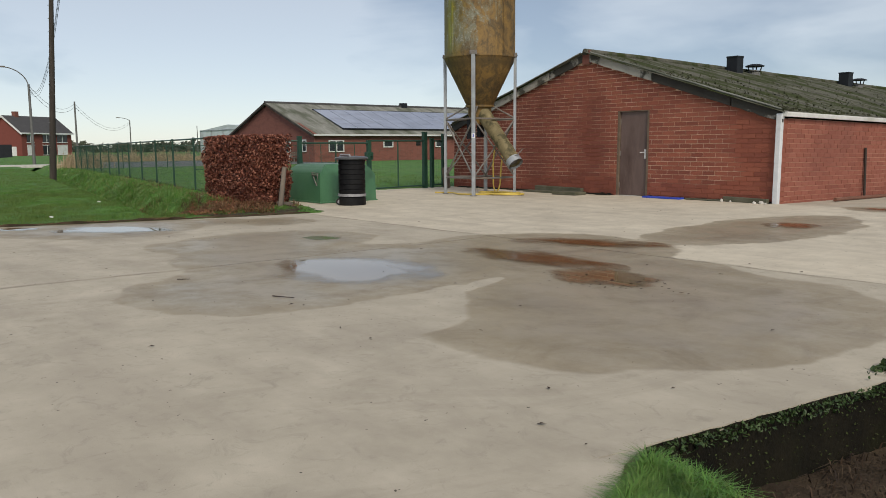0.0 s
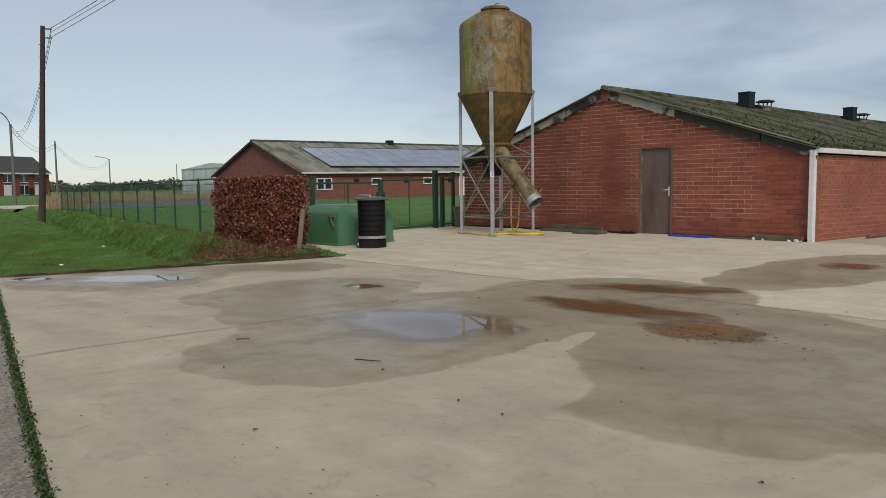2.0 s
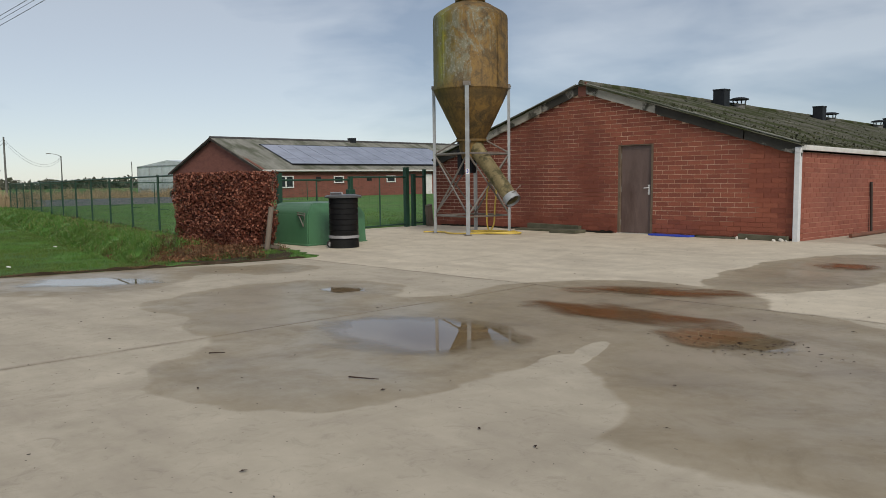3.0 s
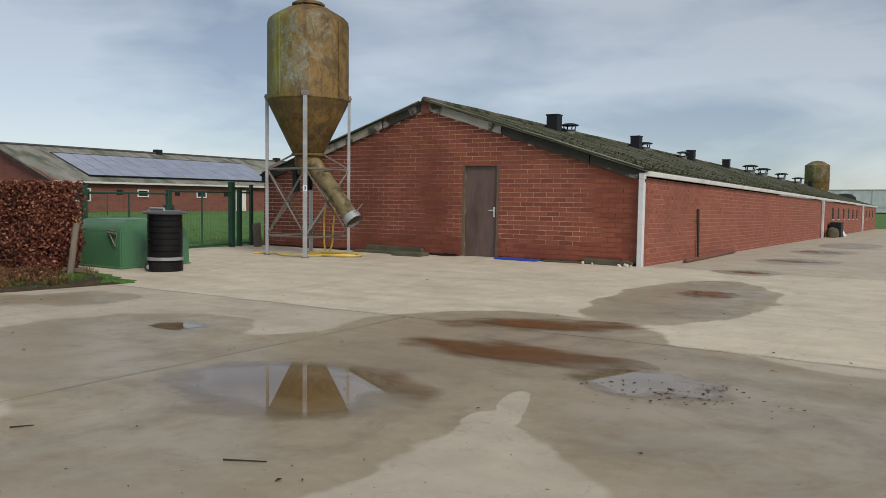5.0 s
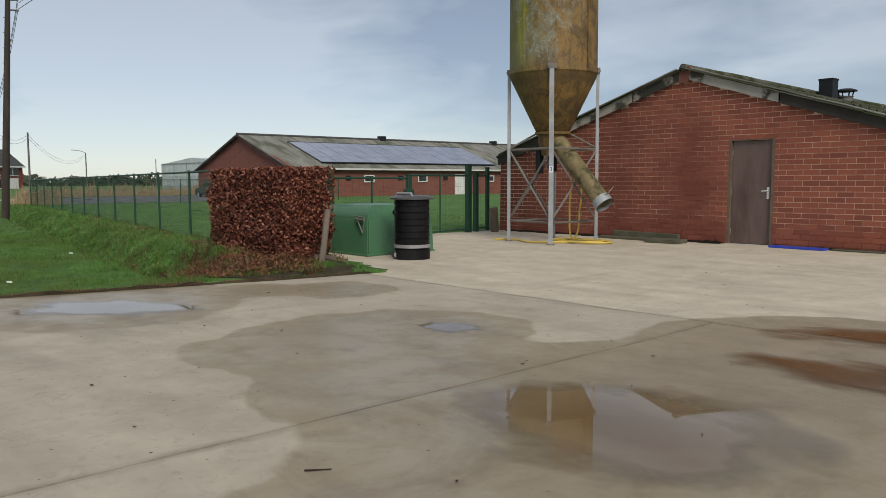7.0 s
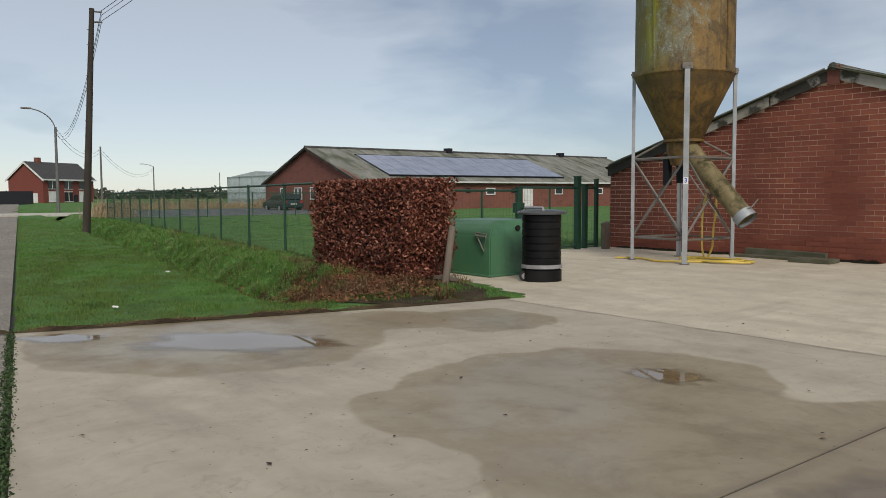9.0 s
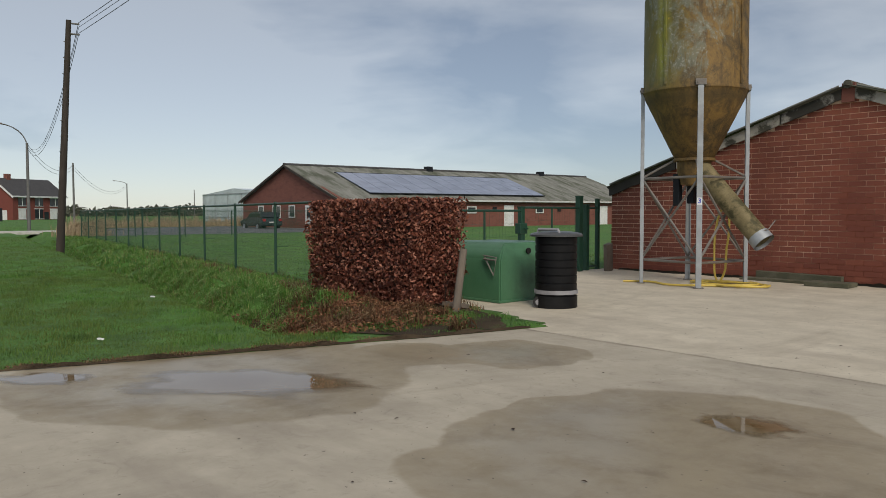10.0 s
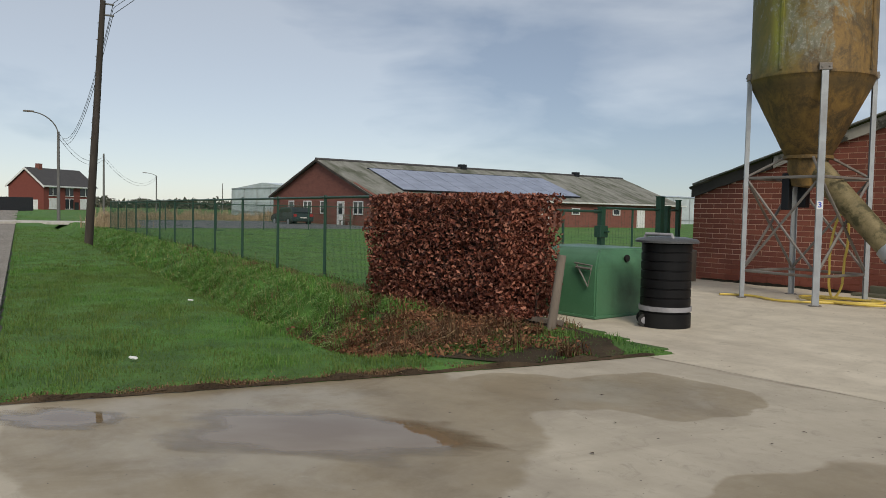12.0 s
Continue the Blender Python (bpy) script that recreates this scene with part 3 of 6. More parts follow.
# ---- ground, road and yard ----
def road_edge(x):
    return -14.16 - 0.1765 * x


def fence_line(x):
    return -6.94 - 0.15 * (x + 12.8)


def ditch_line(x):
    return fence_line(x) - 1.9


def yard_left(y):
    """The grass edge of the yard, west of which the verge begins."""
    return -5.25 - 0.24 * (-7.45 - y) if y < -7.45 else -5.25


def smooth(a, b, v):
    t = min(1.0, max(0.0, (v - a) / (b - a)))
    return t * t * (3 - 2 * t)


def height(x, y):
    """The height of the earth and grass."""
    h = level(min(y, 0.0)) + 0.015 + (level(y) - level(min(y, 0.0))) * smooth(-40.0, -14.0, x)
    if x < -5.0 and y < 0.5:
        centre = ditch_line(x)
        depth = 0.62 * smooth(-6.3, -8.6, x)
        h -= depth * math.exp(-((y - centre) / (0.27 if y < centre else 0.85)) ** 2)
        h += 0.04 * noise.noise((x * 0.7, y * 0.7, 0)) * smooth(-6.5, -8.0, x)
        bank = math.exp(-((y - centre - 0.95) / 0.6) ** 2) * smooth(-7.0, -8.6, x)
        h += bank * (0.05 + 0.26 * noise.noise((x * 1.4, y * 1.9, 5)) + 0.22 * noise.noise((x * 3.1, y * 3.4, 6)))
    if -10.25 < x < 12 and (-6.75 - 0.283 * (x + 7.9) + 0.15 if x < -5.25 else -8) < y < 59:
        h = level(y) - 0.35
    if yard_left(y) < x < 40 and (x > -5.25 or y < -7.45) and road_edge(x) - 0.2 < y <= 0.5 and y > -30:
        h = -0.35
    if y < road_edge(x) + 0.05 and y > road_edge(x) - 6.6:
        h = -0.35
    if x > 6.0 and -14.6 < y < -10.62:
        h = -0.12 - 0.34 * smooth(-12.75, -12.25, y)
    return h


def build_ground():
    def axis(parts):
        out = []
        for a, b, n in parts:
            out += list(np.linspace(a, b, n, endpoint=False))
        return out
    xs = axis([(-2500, -400, 10), (-400, -70, 22), (-70, -42, 20), (-42, -18, 80), (-18, -5, 90), (-5, 6, 12), (6, 9, 16), (9, 60, 10), (60, 2500, 12)]) + [2500]
    ys = axis([(-2500, -200, 10), (-200, -40, 10), (-40, -16, 10), (-16, -14, 14), (-14, -1.2, 90), (-1.2, 1, 6), (1, 70, 20), (70, 400, 16), (400, 2500, 10)]) + [2500]
    verts = [(x, y, height(x, y)) for y in ys for x in xs]
    n = len(xs)
    faces = [(j * n + i, j * n + i + 1, (j + 1) * n + i + 1, (j + 1) * n + i) for j in range(len(ys) - 1) for i in range(n - 1)]
    ob = mesh_of("ground", verts, faces, "grass")
    ob.data.polygons.foreach_set("use_smooth", [True] * len(faces))
    return tagged(ob, "short green winter grass on flat farmland", "ground", kind="structure")


build_ground()


def slab_mesh(name, corners, material, parent, top=level, thick=0.2, cuts=(-9.0, -2.0)):
    """A flat slab cast over an outline; its top follows the fall of the yard."""
    bm = bmesh.new()
    f = bm.faces.new([bm.verts.new((x, y, 0)) for x, y in corners])
    for c in cuts:
        bmesh.ops.bisect_plane(bm, geom=bm.verts[:] + bm.edges[:] + bm.faces[:], plane_co=(0, c, 0), plane_no=(0, 1, 0))
    ext = bmesh.ops.extrude_face_region(bm, geom=bm.faces[:])
    low = {v for v in ext["geom"] if isinstance(v, bmesh.types.BMVert)}
    for v in bm.verts:
        v.co.z = top(v.co.y) - (thick if v in low else 0)
    bmesh.ops.recalc_face_normals(bm, faces=bm.faces)
    return part(name, bm, material, parent)


def build_yard():
    yard = empty("pavement", label="cast concrete farmyard with damp patches and fine joints", category="pavement", kind="structure")
    g = 0.008
    jx, jy = JX, JY

    def under(x):
        return road_edge(x) + 0.045
    left = [(yard_left(jy - g), jy - g), (yard_left(-9), -9), (yard_left(-11), -11.0), (-6.62, under(-6.62))]
    slab_mesh("slab", [(jx - g, jy - g)] + left + [(jx - g, under(jx))], "yard", yard)
    slab_mesh("slab", [(jx + g, jy - g), (jx + g, under(jx)), (7.4, under(7.4)), (7.0, -14.1), (6.45, -13.3), (6.14, -12.8), (6.05, -12.5), (6.34, -10.6), (6.34, jy - g)], "yard", yard)
    slab_mesh("slab", [(6.34, jy + g), (6.34, -0.01), (-10.3, -0.01), (-10.9, -5.9), (-7.9, -6.75), (-5.25, -7.45), (yard_left(jy + g), jy + g)], "yard_pale", yard)
    slab_mesh("slab", [(6.34 + g, -10.6), (14, -10.6), (14, -0.01), (6.34 + g, -0.01)], "yard", yard)
    for a, b in ((0, 14), (14, 28), (28, 43), (43, 58)):
        slab_mesh("slab", [(0.02, a + g), (6.0, a + g), (6.0, b), (0.02, b)], "yard", yard, cuts=())
        slab_mesh("slab", [(6.0 + g, a + g), (12, a + g), (12, b), (6.0 + g, b)], "yard", yard, cuts=())
    bm = bmesh.new()
    box(bm, (-5.2, -13.0, -0.29), (5.9, 0, -0.27))
    part("bedding", bm, "joint", yard)
    for a, b in (((-5.3, JY - g - 0.002), (6.33, JY + g + 0.002)), ((JX - g - 0.002, -13.9), (JX + g + 0.002, JY - 0.012))):
        slab_mesh("joint_filler", [(a[0], a[1]), (b[0], a[1]), (b[0], b[1]), (a[0], b[1])], "joint", yard, top=lambda y: level(y) - 0.005, thick=0.03)
    road = empty("road", label="old pale concrete slab road with open joints", category="road", kind="structure")
    s = math.hypot(1, 0.1765)
    ux, uy = 1 / s, -0.1765 / s
    x0, y0 = 0.3, road_edge(0.3)
    for k in range(-30, 6):
        a, b = k * 5.92 + 0.012, (k + 1) * 5.92 - 0.012
        p, q = (x0 + ux * a, y0 + uy * a), (x0 + ux * b, y0 + uy * b)
        w = 6.2
        slab_mesh("road_slab", [p, q, (q[0] + uy * w, q[1] - ux * w), (p[0] + uy * w, p[1] - ux * w)], "road", road, top=lambda y: -0.075, cuts=())
    bm = bmesh.new()
    v = [bm.verts.new((x, road_edge(x) + d, -0.16)) for x, d in ((-180, 0.05), (36, 0.05), (36, -6.4), (-180, -6.4))]
    bm.faces.new(v)
    part("bedding", bm, "joint", road)


build_yard()


# standing water: centre x, y, half-axes, seed
PUDDLES = [(1.12, -10.85, 0.95, 0.8, 1), (-1.6, -9.62, 0.3, 0.24, 2), (1.42, -7.42, 0.92, 0.36, 3), (1.85, -8.85, 1.0, 0.38, 4),
           (3.15, -9.3, 0.6, 0.42, 5), (2.2, -3.8, 0.34, 0.36, 6), (2.12, 4.3, 0.5, 0.4, 7), (1.95, 0.0, 0.3, 0.24, 8), (2.0, 9.7, 0.5, 0.6, 9),
           (-4.85, -11.5, 1.0, 0.5, 10), (-6.0, -12.65, 0.42, 0.24, 11)]


def build_puddles():
    for x, y, a, b, seed in PUDDLES:
        bm = bmesh.new()
        bm.faces.new([bm.verts.new((1.25 * math.cos(2 * math.pi * i / 64), 1.25 * math.sin(2 * math.pi * i / 64), 0)) for i in range(64)])
        ob = tagged(part("puddle", bm, "rusty_water" if seed in (3, 4, 6, 7, 8, 9) else "water"), "shallow brown rain puddle lying on the concrete yard", "puddle", "puddles on the yard")
        ob.rotation_euler.z = radians(45) if seed > 9 else radians(26) if seed == 3 else 0.0
        ob.location, ob.scale = (x, y, max(level(y - 1.3 * b), level(y + 1.3 * b)) + 0.003), (a, b, 1)


build_puddles()


def scatter_leaves(rng, n, place, size, material, name, parent=None, label=""):
    """Many folded leaves, each two triangles with its own tilt; place(rng) gives a point."""
    pts = np.array([place(rng) for _ in range(n)])
    d = rng.normal(size=(n, 3))
    d /= np.linalg.norm(d, axis=1)[:, None]
    e = np.cross(d, rng.normal(size=(n, 3)))
    e /= np.linalg.norm(e, axis=1)[:, None]
    f = np.cross(d, e)
    s = (size[0] + (size[1] - size[0]) * rng.random(n))[:, None]
    v = np.stack([pts - d * s, pts + e * s * 0.55 + f * s * 0.15, pts + d * s, pts - e * s * 0.55 + f * s * 0.15], 1).reshape(-1, 3)
    faces = [(4 * i, 4 * i + 1, 4 * i + 2, 4 * i + 3) for i in range(n)]
    return mesh_of(name, v.tolist(), faces, material, parent, label)


# ---- the near barn ----
HALF, RIDGE, EAVE, LONG = 5.08, 3.44, 1.83, 57.0
BX, BY = 0.30, 0.0975


def roof_z(x):
    return RIDGE - 0.16 - (RIDGE - EAVE) * abs(x + HALF) / HALF


def brick_block(x0, x1, z, along, depth):
    """Eight corners and five faces of one brick; along: 'x' on the gable, 'y' on the long wall."""
    if along == "x":
        v = [(x0, 0, z), (x1, 0, z), (x1, 0, z + BY - 0.0125), (x0, 0, z + BY - 0.0125)]
        w = [(a, -depth, c) for a, _, c in v]
        f = [(4, 5, 6, 7), (0, 1, 5, 4), (1, 2, 6, 5), (2, 3, 7, 6), (3, 0, 4, 7)]
    else:
        v = [(0, x0, z), (0, x1, z), (0, x1, z + BY - 0.0125), (0, x0, z + BY - 0.0125)]
        w = [(depth, b, c) for _, b, c in v]
        f = [(4, 5, 6, 7), (0, 1, 5, 4), (1, 2, 6, 5), (2, 3, 7, 6), (3, 0, 4, 7)]
    return v + w, f


def build_barn():
    barn = empty("barn", pose(0, 0, 0, -math.degrees(FALL), 0, 0), label="long low red brick barn with a mossy corrugated roof", category="barn")
    bm = bmesh.new()
    out = [(-2 * HALF, -0.3), (0, -0.3), (0, EAVE - 0.1), (-HALF, RIDGE - 0.14), (-2 * HALF, EAVE - 0.1)]
    d0, d1, dz = -4.10, -3.19, 2.04
    prism(bm, [(-2 * HALF, -0.3), (d0, -0.3), (d0, dz), (d0, roof_z(d0)), (-HALF, RIDGE - 0.16), (-2 * HALF, EAVE - 0.16)], 0.0, 0.19)
    prism(bm, [(d1, -0.3), (0, -0.3), (0, EAVE - 0.16), (d1, roof_z(d1))], 0.0, 0.19)
    prism(bm, [(d0, dz), (d1, dz), (d1, roof_z(d1)), (d0, roof_z(d0))], 0.0, 0.19)
    gable = part("gable_wall", bm, "mortar", barn, "red brick gable wall with pale mortar joints")
    bm = bmesh.new()
    box(bm, (-0.19, 0.19, -0.3), (0, LONG, EAVE - 0.12))
    side = part("side_wall", bm, "mortar_red", barn, "long red brick side wall with damp foot")
    bm = bmesh.new()
    box(bm, (-2 * HALF, 0.19, -0.3), (-2 * HALF + 0.19, LONG, EAVE - 0.12))
    box(bm, (-2 * HALF + 0.19, LONG - 0.19, -0.3), (-0.19, LONG, EAVE - 0.12))
    part("back_wall", bm, "brick_far", barn)

    # roof: three rows of corrugated sheets on each slope, lapped
    n = int((LONG + 0.5) / 0.177) * 4
    slope = math.hypot(HALF, RIDGE - EAVE)
    for sgn in (1, -1):
        for row in range(3):
            s0, s1 = (slope + 0.05) * row / 3, (slope + 0.05) * (row + 1) / 3 + 0.03
            vs, fs = [], []
            for i in range(n + 1):
                y = -0.16 + (LONG + 0.4) * i / n
                w = 0.026 * math.sin(2 * math.pi * i / 4 + 0.4)
                for s, lift in ((s0, 0.0), ((s0 + s1) / 2, 0.003), (s1, 0.006)):
                    sag = 0.02 * noise.noise((s * 0.6, y * 0.25, sgn))
                    x = -HALF + sgn * s * HALF / slope
                    z = RIDGE - s * (RIDGE - EAVE) / slope + w + 0.006 * (2 - row) + lift + sag
                    vs.append((x, y, z))
            for i in range(n):
                for k in range(2):
                    a = i * 3 + k
                    fs.append((a, a + 3, a + 4, a + 1))
            r = mesh_of("roof_sheet", vs, fs, "roof", barn)
            r.data.polygons.foreach_set("use_smooth", [True] * len(fs))
    bm = bmesh.new()
    tube(bm, [(-HALF, y, RIDGE + 0.035 + 0.016 * noise.noise((0, y * 0.7, 0))) for y in np.linspace(-0.12, LONG + 0.2, 90)], 0.075, 10)
    part("ridge_capping", bm, "roof", barn, "mossy rounded ridge capping", True)

    # verge boards in lengths, weathered one by one
    for sgn, lengths in ((1, ((0.0, 0.37, "verge_pale"), (0.37, 0.77, "verge_black"), (0.77, 1.0, "verge"))), (-1, ((0.0, 0.22, "verge"), (0.22, 0.66, "verge_pale"), (0.66, 1.0, "verge_black")))):
        for k, (a, b, mat) in enumerate(lengths):
            n = 9
            top, low = [], []
            for i in range(n + 1):
                u = a + 0.003 + (b - a - 0.006) * i / n
                x = -HALF + sgn * (0.1 + (HALF - 0.06) * u)
                z = RIDGE + 0.02 - (RIDGE - EAVE) * (u + 0.02)
                wear = noise.noise((x * 2.3, k, sgn))
                top.append((x, z + 0.012 * wear))
                low.append((x, z - 0.20 + 0.022 * noise.noise((x * 3.7, 5, sgn)) + 0.03 * max(0.0, noise.noise((x * 9, 2, sgn)))))
            bm = bmesh.new()
            prism(bm, top + low[::-1], -0.075 - 0.004 * k, -0.035)
            part("verge_board", bm, mat, barn, {"verge": "mottled grey and black verge board", "verge_pale": "pale grey weathered verge board", "verge_black": "black rotten verge board"}[mat])
        bm = bmesh.new()
        pts = [(-HALF + sgn * HALF * u, -0.09, RIDGE + 0.055 - (RIDGE - EAVE) * u + 0.012 * noise.noise((u * 9, 3, sgn))) for u in np.linspace(0.03, 1.0, 24)]
        part("verge_cap", tube(bm, pts, 0.022, 6), "roof_far", barn, "thin grey cement capping on the verge", True)
    bm = bmesh.new()
    box(bm, (-HALF - 0.11, -0.07, RIDGE - 0.27), (-HALF + 0.11, -0.01, RIDGE + 0.06))
    part("ridge_end_brick", bm, "brick_far", barn)

    # moss cushions on the sheets, thickest along the verge and the eaves
    rng = np.random.default_rng(21)

    def cushion(r):
        u, y = r.random() ** 0.6, 0.2 + 30 * r.random() ** 1.8
        c = r.random()
        if c < 0.35:
            y = -0.1 + 0.12 * r.random()
        elif c < 0.55:
            u = 0.965 + 0.04 * r.random()
        return np.array((-HALF + HALF * u, y, RIDGE + 0.035 - (RIDGE - EAVE) * u + 0.02 * r.random()))
    scatter_leaves(rng, 3800, cushion, (0.012, 0.045), "moss_dark", "roof_moss", barn, "dark moss cushions on the roof sheets")

    # gutter and down pipes
    bm = bmesh.new()
    prism(bm, [(0.012, EAVE - 0.0), (0.125, EAVE - 0.0), (0.125, EAVE - 0.02), (0.11, EAVE - 0.09), (0.03, EAVE - 0.09), (0.012, EAVE - 0.02)], -0.08, LONG + 0.1)
    part("gutter", bm, "white", barn, "white box gutter along the eaves")
    for y, t in ((-0.06, 0.05), (25.0, 0.045), (45.0, 0.045)):
        bm = bmesh.new()
        box(bm, (-0.09 if y < 0 else 0.03, y - 0.055, -0.02), (0.02 if y < 0 else 0.13, y + 0.055, EAVE - 0.13), None, 0.012)
        if y < 0:
            box(bm, (-0.09, y - 0.06, EAVE - 0.15), (0.03, y + 0.06, EAVE - 0.03), None, 0.015)
        part("down_pipe", bm, "pipe", barn, "grey-white square down pipe")

    # door
    bm = bmesh.new()
    box(bm, (d0, -0.004, 0.0), (d0 + 0.055, 0.13, dz))
    box(bm, (d1 - 0.055, -0.004, 0.0), (d1, 0.13, dz))
    box(bm, (d0 + 0.055, -0.004, dz - 0.06), (d1 - 0.055, 0.13, dz))
    door = part("door", bmesh_box((d0 + 0.06, 0.05, 0.02), (d1 - 0.06, 0.095, dz - 0.065)), "door", barn, "closed flush brown door, paint faded")
    part("door_frame", bm, "frame_wood", door, "weathered wooden door frame")
    bm = bmesh.new()
    box(bm, (d1 - 0.155, 0.042, 0.88), (d1 - 0.105, 0.05, 1.10), None, 0.003)
    rod(bm, (d1 - 0.13, 0.05, 1.03), (d1 - 0.13, -0.01, 1.03), 0.010)
    rod(bm, (d1 - 0.125, -0.005, 1.03), (d1 - 0.235, -0.005, 1.025), 0.010)
    part("door_handle", bm, "white", door, "pale metal lever handle on a plate")
    for z in (0.25, 1.0, 1.75):
        bm = bmesh.new()
        rod(bm, (d0 + 0.058, 0.044, z - 0.06), (d0 + 0.058, 0.044, z + 0.06), 0.012)
        part("hinge", bm, "zinc_dull", door)
    bm = bmesh.new()
    box(bm, (d0 - 0.02, -0.02, -0.05), (d1 + 0.02, 0.12, 0.012))
    part("door_sill", bm, "stone", door)

    # small windows high in the far part of the side wall
    for y in (29.0, 31.4, 33.9, 36.4, 38.9, 41.4, 48.0, 50.8, 53.6):
        win = part("window", bmesh_box((0.004, y, 0.86), (0.02, y + 0.55, 1.42)), "dark", barn, "small dark window")
        bm = bmesh.new()
        box(bm, (0.006, y - 0.05, 0.80), (0.05, y + 0.60, 0.86))
        part("sill", bm, "stone", win)
    return barn, gable, side


def bmesh_box(lo, hi, bevel=0.0):
    return box(bmesh.new(), lo, hi, None, bevel)


barn, gable_wall, side_wall = build_barn()


def build_roof_vents():
    """Black square ducts and capped cowls along the ridge."""
    duct = empty("roof_vent", label="black square ventilation duct on the ridge of the barn roof", category="roof vent", group="roof vents")
    bm = bmesh.new()
    box(bm, (-0.17, -0.17, -0.2), (0.17, 0.17, 0.46), None, 0.01)
    part("duct", bm, "vent", duct)
    bm = bmesh.new()
    box(bm, (-0.18, -0.18, 0.43), (0.18, 0.18, 0.47))
    part("rim", bm, "vent", duct)
    cowl = empty("roof_cowl", label="grey round ventilation cowl with a flat cap on the roof ridge", category="roof vent", group="roof cowls")
    bm = bmesh.new()
    lathe(bm, [(0.16, -0.25), (0.16, 0.10), (0.19, 0.11), (0.19, 0.13), (0, 0.13)], 16)
    part("pipe", bm, "pole_grey", cowl)
    bm = bmesh.new()
    lathe(bm, [(0.27, 0.25), (0.27, 0.28), (0.15, 0.32), (0, 0.33)], 16)
    lathe(bm, [(0.27, 0.25), (0, 0.26)], 16)
    part("cap", bm, "vent", cowl)
    for k in range(4):
        bm = bmesh.new()
        a = math.pi / 4 + k * math.pi / 2
        rod(bm, (0.16 * math.cos(a), 0.16 * math.sin(a), 0.1), (0.2 * math.cos(a), 0.2 * math.sin(a), 0.27), 0.018, n=6)
        part("strut", bm, "vent", cowl)
    place = [(duct, y) for y in (6.3, 13.4, 20.6, 27.2, 56.4)] + [(cowl, y) for y in (7.4, 14.4, 19.4, 33.0, 36.7, 43.0, 50.0)]
    used = set()
    for ob, y in place:
        m = pose(-HALF + 0.32, y - 0.15, RIDGE - 0.10 - FALL * y) @ Matrix.Scale(1.6 if y > 30 and ob is cowl else 1.0, 4)
        if ob in used:
            copy_thing(ob, m)
        else:
            ob.matrix_world = m
            used.add(ob)


build_roof_vents()


# ---- feed silo ----
SILO = (-6.88, -1.91)


